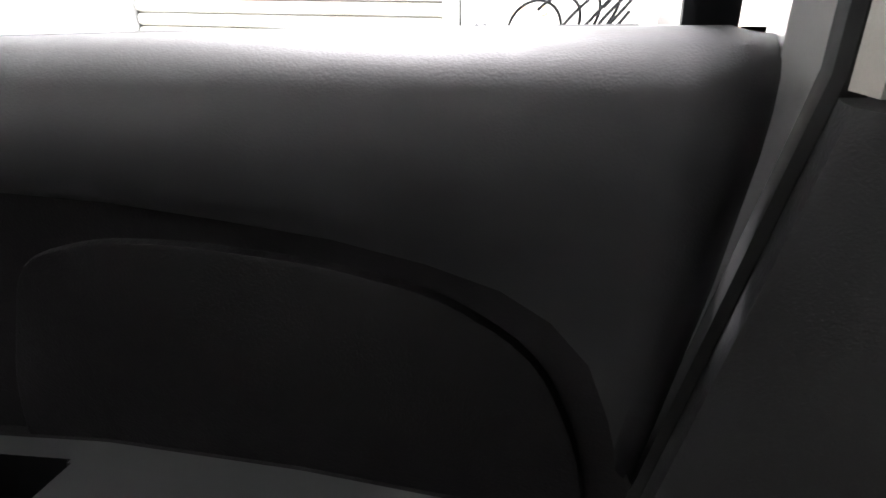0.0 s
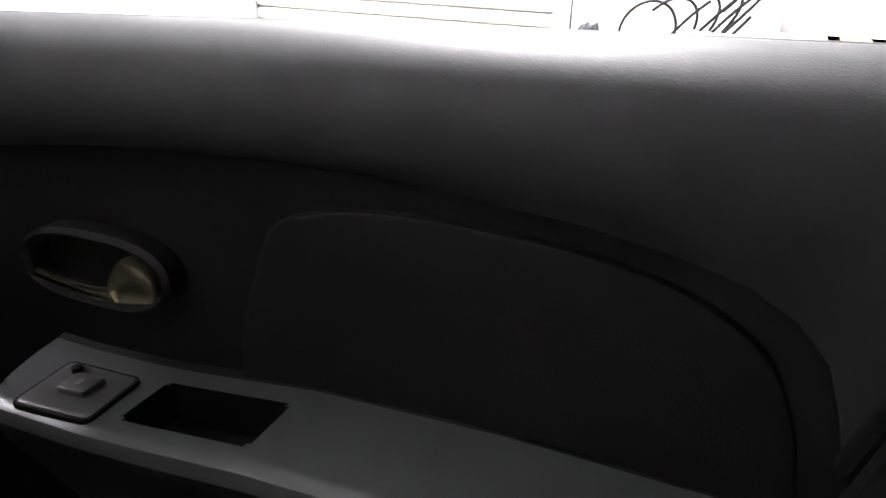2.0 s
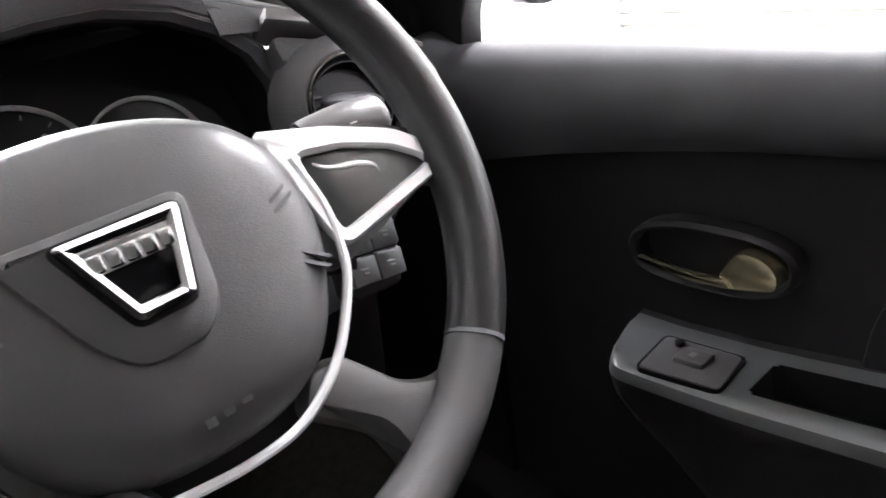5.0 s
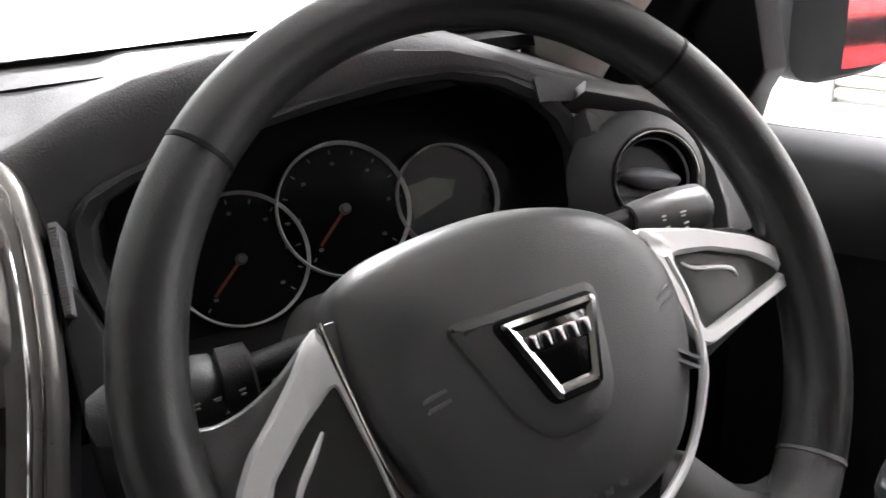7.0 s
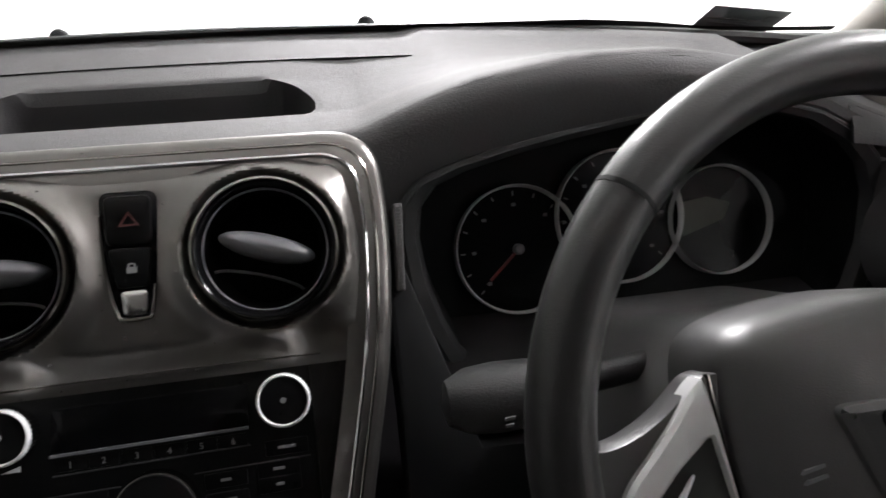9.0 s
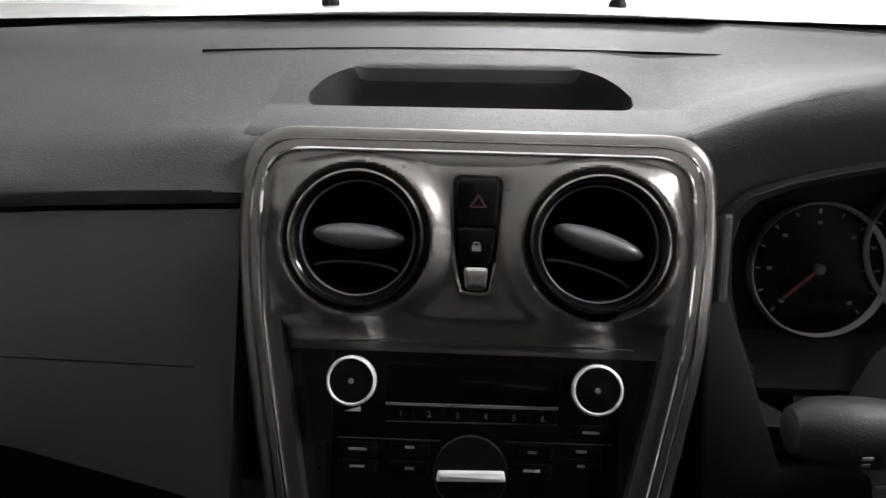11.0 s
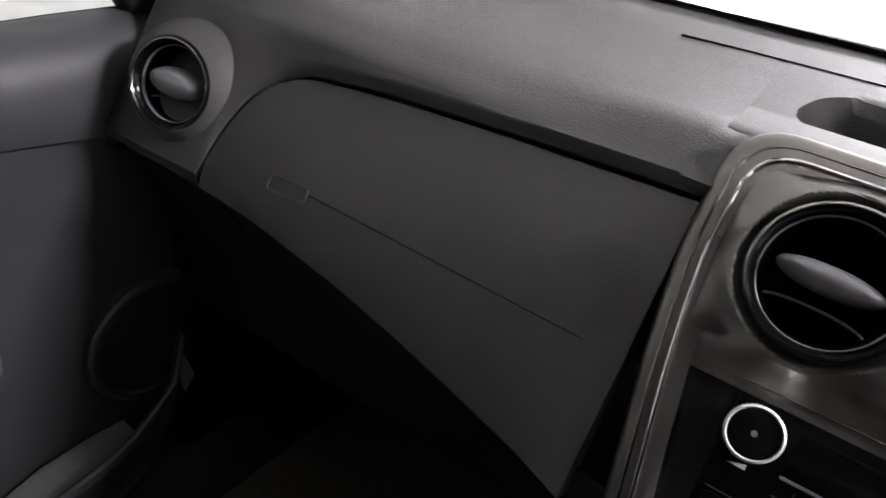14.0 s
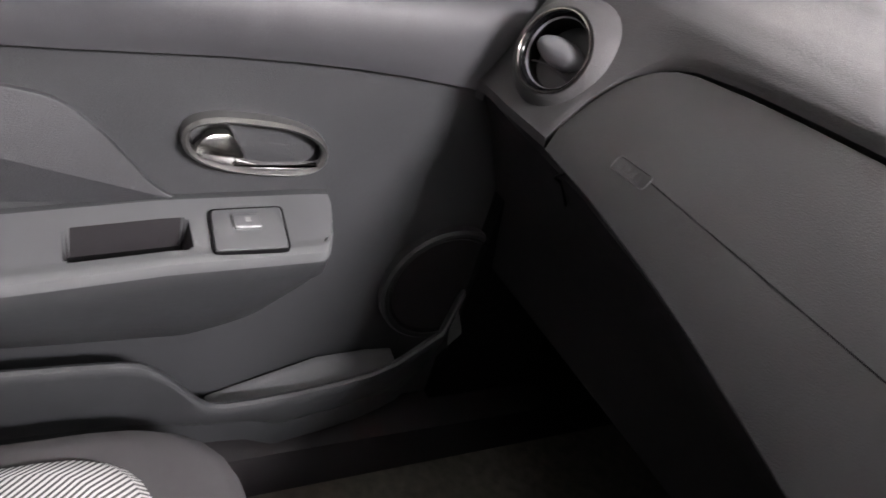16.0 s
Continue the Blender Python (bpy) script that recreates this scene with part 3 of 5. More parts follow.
    bumpline = fillet([(-0.477, vz(0.7745)), (-0.436, vz(0.7765)), (-0.436, vz(0.789)), (-0.477, vz(0.787))], 0.005)
    part("airbag_mark", frame_ring(bumpline, 0.0014, FACE, 0.0010, 0.0022, 0.0007), M_COVER, cover)
    bars(FACE, [(-0.468 + 0.0075 * k, vz(0.7815) + 0.0002 * k, 0.004, 0.006) for k in range(4)], 0.0022, M_COVER, cover, "embossed_mark")
    # lower half of the dashboard, its shade put into a near-black plastic
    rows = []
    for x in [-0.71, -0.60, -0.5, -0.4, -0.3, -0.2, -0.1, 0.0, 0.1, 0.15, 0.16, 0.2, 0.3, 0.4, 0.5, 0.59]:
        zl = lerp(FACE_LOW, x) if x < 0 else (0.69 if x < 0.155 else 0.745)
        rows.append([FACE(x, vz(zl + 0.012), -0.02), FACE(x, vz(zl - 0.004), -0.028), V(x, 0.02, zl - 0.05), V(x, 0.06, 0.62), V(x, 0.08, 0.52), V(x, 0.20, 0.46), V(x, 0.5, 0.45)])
    part("lower_panel", sheet(rows, 0.004, (0, 1, 0)), M_DARK, dash, "lower panel coloured near-black for its shade")
    part("glovebox_seam", tube(curve([FACE(-0.528, vz(0.752), -0.0225), FACE(-0.537, vz(0.744), -0.0255), V(-0.541, 0.004, 0.722), V(-0.540, 0.020, 0.699)], 4), 0.0013, 6), M_BLACK, dash)
    # end vents
    for o, ux, uv, tl in ((V(-0.600, -0.014, 0.826), V(0.975, 0.225, 0), V(-0.06, 0.26, 0.963), 2), (V(0.581, -0.002, 0.824), V(0.99, -0.14, 0), V(0.04, 0.30, 0.953), 14)):
        end_frame = plane_frame(o, ux, uv)
        vent = make_round_vent(dash, 0, 0, 0.0335, 0.0, tilt=tl, ring=M_RING, FACE=end_frame, fat=1.8 if tl < 10 else 1.2)
        part("vent_collar", lathe([(0.060, -0.040), (0.0575, -0.022), (0.053, -0.0125), (0.048, -0.006), (0.0435, -0.002), (0.041, -0.0005), (0.0395, -0.001), (0.0385, -0.004)], end_frame, 0, 0, 40), M_DASH, vent, "grained collar round the vent")
    # plate round the driver's end vent, and the pale edge strip beside the door
    part("vent_surround", slab(fillet([(0.548, vz(0.765)), (0.632, vz(0.765)), (0.645, vz(0.80)), (0.635, vz(0.845)), (0.61, vz(0.866)), (0.548, vz(0.884))], 0.012), FACE, -0.04, -0.002, 0.006), M_DASH, dash, "grey plate round the end vent")
    for k in range(12):
        part("rib", thin_strip((0.5495, vz(0.862 - 0.006 * k)), (0.5620, vz(0.862 - 0.006 * k)), 0.0022, FACE, -0.003, 0.0005), M_DASH2, dash)
    edge = [(0.545, 0.889), (0.60, 0.872), (0.622, 0.860), (0.636, 0.842), (0.642, 0.815), (0.640, 0.785), (0.632, 0.762)]
    rim = [(0.660, 0.765), (0.666, 0.79), (0.667, 0.822), (0.660, 0.850), (0.640, 0.872), (0.60, 0.886), (0.55, 0.897)]
    part("end_strip", slab([(x, vz(z)) for x, z in edge + rim], FACE, -0.03, 0.011, 0.003), M_WHEELGREY, dash, "grey edge strip beside the door")
    part("driver_fascia", slab([(0.148, vz(0.70)), (0.545, vz(0.70)), (0.556, vz(0.762)), (0.545, vz(0.765)), (0.52, vz(0.725)), (0.20, vz(0.735)), (0.155, vz(0.86)), (0.148, vz(0.86))], FACE, -0.05, -0.008, 0.003), M_BLACK, dash)
    # closing piece between the hump's end and the vent plate
    rows = []
    for k in range(11):
        x = 0.515 + 0.0145 * k
        zr = lerp(RIDGE, x)
        rim_z = lerp([(0.515, 0.893), (0.545, 0.889), (0.60, 0.880), (0.622, 0.868), (0.64, 0.862), (0.66, 0.845)], x)
        rows.append([V(x, 0.095, zr + 0.0005), V(x, 0.084, zr - 0.0015), V(x, 0.074, zr - 0.006), FACE(x, vz((zr + rim_z) / 2 - 0.003), -0.006), FACE(x, vz(rim_z), -0.008)])
    part("corner_piece", sheet(rows, 0.003, (0, 1, 0)), M_DASH, dash, "grained corner piece above the end vent")
    # ribbed strip between the centre panel and the instruments
    strip = part("side_strip", slab(fillet([(0.1535, 0.034), (0.1585, 0.034), (0.1625, 0.0915), (0.1565, 0.0915)], 0.0012, 3), FACE, -0.03, 0.004, 0.0012), M_WHEELGREY, dash, "grey finely ribbed strip")
    for k in range(26):
        v = 0.036 + 0.0021 * k
        part("rib", thin_strip((0.1545 + 0.05 * (v - 0.036), v), (0.1580 + 0.07 * (v - 0.036), v), 0.0009, FACE, 0.003, 0.0046), M_WHEELGREY, strip, smooth=False)
    return dash


HOOD = [(0.235, 0.715), (0.21, 0.73), (0.194, 0.747), (0.181, 0.775), (0.170, 0.81), (0.165, 0.845), (0.168, 0.868), (0.180, 0.883), (0.205, 0.893), (0.242, 0.902), (0.29, 0.911), (0.345, 0.919), (0.40, 0.924), (0.444, 0.923), (0.49, 0.911), (0.525, 0.892), (0.545, 0.872), (0.556, 0.845), (0.558, 0.80), (0.55, 0.76), (0.53, 0.73), (0.50, 0.715)]


def make_round_vent(parent, cu, cv, r, w, tilt=0.0, ring=None, FACE=FACE, deep=0.047, fat=1.0):
    vent = part("air_vent", lathe([(r * 1.17, w - 0.012), (r * 1.165, w - 0.0005), (r * 1.15, w + 0.0014), (r * 1.115, w + 0.0018), (r * 1.09, w + 0.0005), (r * 1.085, w - 0.003)], FACE, cu, cv, 64), ring or M_RING, parent, "round air vent with a dark chrome ring")
    part("vent_throat", lathe([(r * 1.09, w - 0.0005), (r * 1.05, w - 0.002), (r * 1.0, w - 0.0055), (r * 0.985, w - 0.010)], FACE, cu, cv, 56), M_GLOSSBLACK, vent, "glossy black throat of the vent")
    part("inner_ring", lathe([(r * 0.995, w - 0.007), (r * 0.985, w - 0.0058), (r * 0.97, w - 0.0062), (r * 0.965, w - 0.009)], FACE, cu, cv, 56), M_FLAP, vent, "thin grey inner ring")
    part("vent_tunnel", lathe([(r * 0.98, w - 0.0075), (r * 0.95, w - 0.010), (r * 0.92, w - 0.4 * deep), (r * 0.85, w - 0.95 * deep), (0.0008, w - deep)], FACE, cu, cv, 40), M_TUNNEL, vent)
    c, s = math.cos(radians(-tilt)), math.sin(radians(-tilt))

    def turn(u, v, ww):
        return FACE(cu + c * u - s * v, cv + s * u + c * v, ww)
    n = 24
    lens = [(r * 0.78 * math.cos(2 * math.pi * k / n), r * 0.84 * abs(math.sin(2 * math.pi * k / n)) * (0.25 if k < n / 2 else -0.27) * fat) for k in range(n)]
    rings = []
    for f, d in ((1.0, -0.016), (1.0, -0.008), (0.9, -0.003), (0.6, 0.0005), (0.2, 0.002)):
        rings.append([turn(p[0] * (0.5 + 0.5 * f), p[1] * f + 0.04 * r, w + d - 0.002) for p in lens])
    part("vent_flap", loft(rings), M_FLAP, vent, "satin grey vent flap")
    low = [(r * 0.74 * math.cos(a), -r * (0.56 + 0.14 * math.sin(-a))) for a in [math.pi * (0.08 + 0.84 * k / 10) for k in range(11)]]
    part("lower_blade", tube([turn(p[0], p[1], w - 0.012) for p in low], 0.0010, 6), M_DASH2, vent)
    return vent


dash = make_dashboard()


# ---- centre console panel ----
def make_console():
    con = thing("centre_console", (-0.006, 0.0, 0.74), "glossy dark metallic centre panel with rounded corners and chrome edge line", "console")
    c = -0.008
    def outline(g):
        pts = [(c - 0.115, -0.30), (c + 0.110, -0.30), (c + 0.118 + g, -0.14), (c + 0.150 + g, 0.0), (c + 0.1565 + g, 0.07), (c + 0.154 + g, 0.1385 + g), (c - 0.150 - g, 0.1405 + g), (c - 0.1545 - g, 0.07), (c - 0.147 - g, 0.0), (c - 0.122 - g, -0.14)]
        return fillet(pts, [0.01, 0.01, 0.03, 0.03, 0.03, 0.046, 0.046, 0.03, 0.03, 0.03], 8)
    # outer frame, dark, then the panel with swells round the vents
    part("outer_frame", loft([[FACE(p[0], p[1], w) for p in outline(g)] for g, w in ((0.004, -0.05), (0.004, 0.004), (0.0025, 0.0075), (-0.0015, 0.010), (-0.024, 0.010), (-0.024, -0.05), (0.004, -0.05))], caps=False), M_CONSOLE, con, "dark bronze outer frame")
    # same panel as above; its shade comes from the darker copy
    part("lower_plate", slab([(c - 0.110, -0.30), (c + 0.105, -0.30), (c + 0.112, -0.14), (c + 0.148, -0.003), (c - 0.148, -0.003), (c - 0.116, -0.14)], FACE, -0.05, -0.0026, 0.0), M_CONSOLE_SHADE, con, "metallic plate behind the radio, in the shaded console colour", smooth=False)
    line = outline(-0.012)
    part("chrome_line", tube([FACE(p[0], p[1], 0.0108) for p in line], 0.0015, 8, closed=True), M_CHROME, con, "thin chrome line")
    line = outline(-0.005)
    part("edge_highlight", tube([FACE(p[0], p[1], 0.0095) for p in line], 0.0012, 8, closed=True), M_RING, con)
    rows = []
    us = [c - 0.141 + 0.282 * k / 160 for k in range(161)]
    for j in range(81):
        v = 0.128 - 0.134 * j / 80
        row = []
        for u in us:
            w = 0.011
            for cu in (-0.083, 0.074):
                d = math.hypot(u - cu, v - 0.069)
                w += 0.011 * math.exp(-(max(0, d - 0.046) / 0.0125) ** 2) * min(1, max(0, (v - 0.004) / 0.025))
                if d < 0.0505:
                    g = min(1, (0.0505 - d) / 0.0055)
                    w -= 0.009 * g * g * (3 - 2 * g)
                if d < 0.0432:
                    w -= 0.060 * min(1, (0.0432 - d) / 0.004)
            # round the corners off
            eu = max(0, abs(u - c) - 0.122) / 0.018
            ev = max(0, v - 0.108) / 0.018
            e = min(1, math.hypot(eu, ev))
            w -= 0.006 * e ** 3
            low = min(1, max(0, (0.020 - v) / 0.024))
            w -= 0.0105 * low * low * (3 - 2 * low)
            row.append(FACE(u, v, w))
        rows.append(row)
    part("vent_panel", sheet(rows, 0.006, FACE(0, 0, -1) - FACE(0, 0, 0)), M_CONSOLE, con, "glossy dark metallic panel swelling round the vents")
    for cu, tl in ((-0.083, 3), (0.0740, 17)):
        make_round_vent(con, cu, 0.0690, 0.0385, 0.0205, tilt=tl, deep=0.044)
    # hazard and lock switch
    block = fillet([(-0.0215, 0.1125), (0.0125, 0.1120), (0.0100, 0.070), (0.0055, 0.0345), (-0.0155, 0.0345), (-0.0205, 0.070)], 0.007)
    sw = part("switch_block", slab(block, FACE, 0.0, 0.0128, 0.001), M_GLOSSBLACK, con, "black tapered switch block with a bright lower edge")
    part("chrome_edge", tube([FACE(p.x, p.y, 0.0130) for p in curve([V(-0.0212, 0.098, 0), V(-0.0205, 0.075, 0), V(-0.0185, 0.055, 0), V(-0.0150, 0.038, 0), V(-0.0115, 0.0348, 0), V(0.0015, 0.0348, 0), V(0.0048, 0.038, 0), V(0.0075, 0.055, 0)], 4)], lambda t: 0.0007 + 0.0009 * math.sin(math.pi * t), 8), M_RING, sw, "thin bright edge")
    part("hazard_switch", slab(fillet([(-0.0182, 0.1095), (0.0092, 0.1090), (0.0075, 0.0785), (-0.0180, 0.0790)], 0.005), FACE, 0.010, 0.0155, 0.0015), M_RADIO, sw, "black hazard switch")
    part("lock_switch", slab(fillet([(-0.0178, 0.0778), (0.0072, 0.0773), (0.0045, 0.0535), (-0.0140, 0.0535)], 0.003), FACE, 0.010, 0.0152, 0.0015), M_RADIO, sw, "black door lock switch")
    part("silver_foot", slab(fillet([(-0.0132, 0.0525), (0.0042, 0.0525), (0.0028, 0.0362), (-0.0118, 0.0362)], 0.004), FACE, 0.010, 0.0150, 0.003), M_LEVERCHROME, sw, "bright silver foot")
    tri = [(-0.0105, 0.0905), (0.0020, 0.0905), (-0.0042, 0.0995)]
    part("hazard_triangle", frame_ring(tri, 0.0012, FACE, 0.0152, 0.0158), M_REDPRINT, sw, "red triangle", smooth=False)
    bars(FACE, [(-0.0045, 0.0640, 0.0058, 0.0036)], 0.0154, M_DIM, sw, "lock_symbol")
    part("lock_shackle", frame_ring(fillet([(-0.0067, 0.065), (-0.0023, 0.065), (-0.0023, 0.0682), (-0.0067, 0.0682)], 0.0015), 0.0008, FACE, 0.0150, 0.0157), M_DIM, sw)
    # shaded copy of the console colour again, round the radio
    part("lower_panel", slab(outline_low(c), FACE, -0.02, -0.0012, 0.001), M_CONSOLE_SHADE, con, "glossy lower panel round the radio, in the shaded console colour")
    # radio
    rad = thing("car_radio", (-0.003, 0, 0.76), "black car radio with two chrome knobs and a dark display", "radio")
    R = 0.0002
    part("faceplate", slab(fillet([(-0.0985, -0.115), (0.0925, -0.115), (0.0925, 0.0), (-0.0985, 0.0)], 0.006), FACE, -0.005, R, 0.001), M_RADIO, rad)
    edge = fillet([(-0.0985, -0.115), (0.0925, -0.115), (0.0925, 0.0), (-0.0985, 0.0)], 0.006)
    part("edge_line", tube([FACE(u, 0.0005 + 0.0010 * (1 - ((u + 0.0) / 0.1) ** 2), R + 0.0012) for u in [-0.1 + 0.01 * k for k in range(21)]], 0.0007, 6), M_RING, rad, "thin bright line above the radio")
    dsp = part("display", slab(fillet([(-0.063, -0.041), (0.053, -0.040), (0.054, -0.013), (-0.060, -0.013)], 0.002), FACE, R - 0.002, R + 0.0005, 0.0004), M_GLOSSBLACK, rad, "switched-off dark display")
    part("display_edge", thin_strip((-0.062, -0.0405), (0.052, -0.0395), 0.0016, FACE, R, R + 0.003), M_FLAP, rad)
    part("key_edge", thin_strip((-0.062, -0.0525), (0.052, -0.0505), 0.0009, FACE, R, R + 0.0008), M_DASH2, rad)
    part("key_edge", thin_strip((-0.094, -0.0645), (-0.025, -0.0640), 0.0008, FACE, R, R + 0.0008), M_DASH2, rad)
    part("key_edge", thin_strip((0.018, -0.0630), (0.088, -0.0620), 0.0008, FACE, R, R + 0.0008), M_DASH2, rad)
    for cu, cv in ((-0.0835, -0.0245), (0.0755, -0.0245)):
        kn = part("knob", turned([(0.0165, R - 0.002), (0.0163, R + 0.0118), (0.0140, R + 0.0122), (0.0005, R + 0.0122)], FACE, cu, cv, 40), M_RING, rad, "chrome-ringed rotary knob")
        part("knob_ring", lathe([(0.0163, R + 0.0115), (0.0164, R + 0.0135), (0.0160, R + 0.0150), (0.0150, R + 0.0156), (0.0144, R + 0.0148), (0.0142, R + 0.0130)], FACE, cu, cv, 48), M_SILVER, kn, "bright chrome ring")
        part("knob_cap", turned([(0.0142, R + 0.010), (0.0142, R + 0.0142), (0.0130, R + 0.0146), (0.0005, R + 0.0144)], FACE, cu, cv, 32), M_RADIO, kn, "black knob centre")
        part("knob_symbol", turned([(0.0018, R + 0.0135), (0.0018, R + 0.0150), (0.0006, R + 0.0150)], FACE, cu, cv, 12), M_DIM, kn)
        for k in range(40):
            a = 2 * math.pi * k / 40
            x0, y0 = cu + 0.0166 * math.cos(a), cv + 0.0166 * math.sin(a)
            part("knurl", slab([(x0 - 0.0004, y0 - 0.0004), (x0 + 0.0004, y0 - 0.0004), (x0 + 0.0004, y0 + 0.0004), (x0 - 0.0004, y0 + 0.0004)], FACE, R, R + 0.0115, 0.0), M_CHROME, kn, smooth=False)
    for k in range(6):
        key = part("preset_key", slab([(-0.0605 + 0.0188 * k, -0.0505), (-0.0430 + 0.0188 * k, -0.0503), (-0.0430 + 0.0188 * k, -0.0425), (-0.0605 + 0.0188 * k, -0.0427)], FACE, R - 0.001, R + 0.0004, 0.0003), M_RADIO, rad, "small black preset key")
        digit(str(k + 1), -0.0518 + 0.0188 * k, -0.0470, 0.0042, R + 0.0006, key)
    big = part("menu_knob", turned([(0.0245, R - 0.001), (0.0245, R + 0.010), (0.0232, R + 0.012), (0.0005, R + 0.012)], FACE, -0.004, -0.0815, 44), M_RADIO, rad, "large black menu knob with a silver grip")
    part("grip", slab(fillet([(-0.0265, -0.0865), (0.0185, -0.0850), (0.0175, -0.0785), (-0.0255, -0.0800)], 0.002), FACE, R + 0.010, R + 0.0165, 0.002), M_SILVER, big, "silver finger grip")
    part("rim", lathe([(0.0249, R), (0.0252, R + 0.0085), (0.0246, R + 0.0108), (0.0238, R + 0.0110)], FACE, -0.004, -0.0815, 44), M_RING, big)
    for u, v, wd in ((-0.080, -0.0715, 0.012), (-0.080, -0.083, 0.010), (-0.045, -0.0690, 0.006), (-0.045, -0.083, 0.006), (0.036, -0.0690, 0.006), (0.036, -0.0810, 0.011), (0.068, -0.0670, 0.007), (0.068, -0.0765, 0.005), (-0.004, -0.1010, 0.008), (0.074, -0.0545, 0.011)):
        key = part("key", slab(fillet([(u - 0.013, v - 0.0050), (u + 0.013, v - 0.0048), (u + 0.013, v + 0.0048), (u - 0.013, v + 0.0046)], 0.0015), FACE, R - 0.001, R + 0.0005, 0.0004), M_RADIO, rad)
        bars(FACE, [(u, v, wd, 0.0017)], R + 0.0006, M_DIM, key, "key_legend")
    part("volume_mark", slab([(-0.090, -0.0468), (-0.079, -0.0468), (-0.079, -0.0435)], FACE, R, R + 0.0004, 0.0), M_PRINT, rad, smooth=False)
    return con


def outline_low(c):
    return fillet([(c - 0.105, -0.29), (c + 0.100, -0.29), (c + 0.108, -0.14), (c + 0.139, -0.002), (c + 0.140, 0.0), (c - 0.140, 0.0), (c - 0.139, -0.002), (c - 0.112, -0.14)], 0.01)


def digit(text, u, v, size, w, parent):
    cu = bpy.data.curves.new("digit", "FONT")
    cu.body, cu.size, cu.align_x, cu.align_y, cu.extrude = text, size * 1.3, "CENTER", "CENTER", 0.0002
    ob = new("digit", cu)
    ob.data.materials.append(M_DIM)
    o, a, b = FACE(u, v, w), FACE(1, 0, 0) - FACE(0, 0, 0), FACE(0, 1, 0) - FACE(0, 0, 0)
    m = Matrix((a, b, a.cross(b))).transposed().to_4x4()
    m.translation = o
    dg = bpy.context.evaluated_depsgraph_get()
    me = bpy.data.meshes.new_from_object(ob.evaluated_get(dg))
    bpy.data.objects.remove(ob)
    me.transform(m)
    me.materials.clear()
    me.materials.append(M_DIM)
    out = new("digit", me)
    root, off = parent, Vector((0, 0, 0))
    while root is not None:
        off += root.location
        root = root.parent
    out.parent = parent
    out.location = -off
    return out


make_console()


# ---- instruments ----
def make_instruments():
    clu = thing("instrument_cluster", (0.36, 0.1, 0.8), "dark instrument cluster with three chrome-ringed dials under a hood", "instruments")
    G = plane_frame((0.0, 0.128, 0.815), (1, 0, 0), (0, 0.45, 1.0))
    gz = lambda z: (z - 0.815) / 0.912
    cx, cz = 0.362, 0.81
    part("hood_edge", tube(curve([V(x, 0.054 + 0.12 * (z - 0.75), z) for x, z in HOOD], 3), 0.0030, 8, flat=1.2), M_DASH2, clu, "grey edge of the hood")
    band_rows = []
    for f, y0 in ((1.03, 0.062), (1.025, 0.054), (1.0, 0.050), (0.955, 0.053), (0.935, 0.060)):
        band_rows.append([V(cx + (x - cx) * f, y0 + 0.12 * (z - 0.75), cz + (z - cz) * f) for x, z in HOOD])
    part("hood_band", sheet(band_rows, 0.003, (0, 1, 0)), M_DASH2, clu, "grey band round the hood opening")
    rings = []
    for f, dy in ((0.95, 0.004), (0.94, 0.02), (0.93, 0.05), (0.92, 0.085)):
        rings.append([V(cx + (x - cx) * f, 0.055 + 0.12 * (z - 0.75) + dy, cz + (z - cz) * f) for x, z in HOOD])
    part("hood_inside", sheet(rings, 0.003, (0, 1, 0)), M_BLACK, clu)
    part("dial_board", slab(fillet([(0.17, -0.11), (0.55, -0.11), (0.55, 0.09), (0.17, 0.08)], 0.03), G, -0.03, -0.004, 0.0), M_BLACK, clu)
    part("lower_shelf", sheet([[V(x, y, z) for x in (0.19, 0.28, 0.36, 0.45, 0.54)] for y, z in ((0.04, 0.742), (0.07, 0.748), (0.12, 0.752))], 0.006), M_DARK, clu)
    for cu, z, r, tick0 in ((0.268, 0.799, 0.0535, 0), (0.360, 0.8165, 0.057, 1), (0.4535, 0.806, 0.0480, 2)):
        cv = gz(z)
        dial = part("dial", turned([(r * 0.99, -0.003), (r * 0.97, 0.0005), (0.0005, 0.0005)], G, cu, cv, 48), M_GLOSSBLACK, clu, "black dial face")
        part("chrome_ring", lathe([(r * 1.01, -0.004), (r * 1.015, 0.006), (r * 1.0, 0.008), (r * 0.978, 0.006), (r * 0.972, 0.0)], G, cu, cv, 56), M_DIALRING, dial, "bright metal ring")
        if tick0 < 2:
            for k in range(13):
                a = radians(225 - 270 * k / 12)
                du, dv = math.cos(a), math.sin(a)
                part("tick", thin_strip((cu + du * r * 0.84, cv + dv * r * 0.84), (cu + du * r * 0.91, cv + dv * r * 0.91), 0.0011, G, 0.0003, 0.0010), M_DIM, dial, smooth=False)
                if k % 2 == 0:
                    bars(G, [(cu + du * r * 0.70, cv + dv * r * 0.70, 0.0034, 0.0026)], 0.0009, M_FLAP, dial, "dial_number")
            a = radians(222)
            part("needle", thin_strip((cu, cv), (cu + r * 0.66 * math.cos(a), cv + r * 0.66 * math.sin(a)), 0.0022, G, 0.003, 0.0042), M_NEEDLE, dial, "dim red needle")
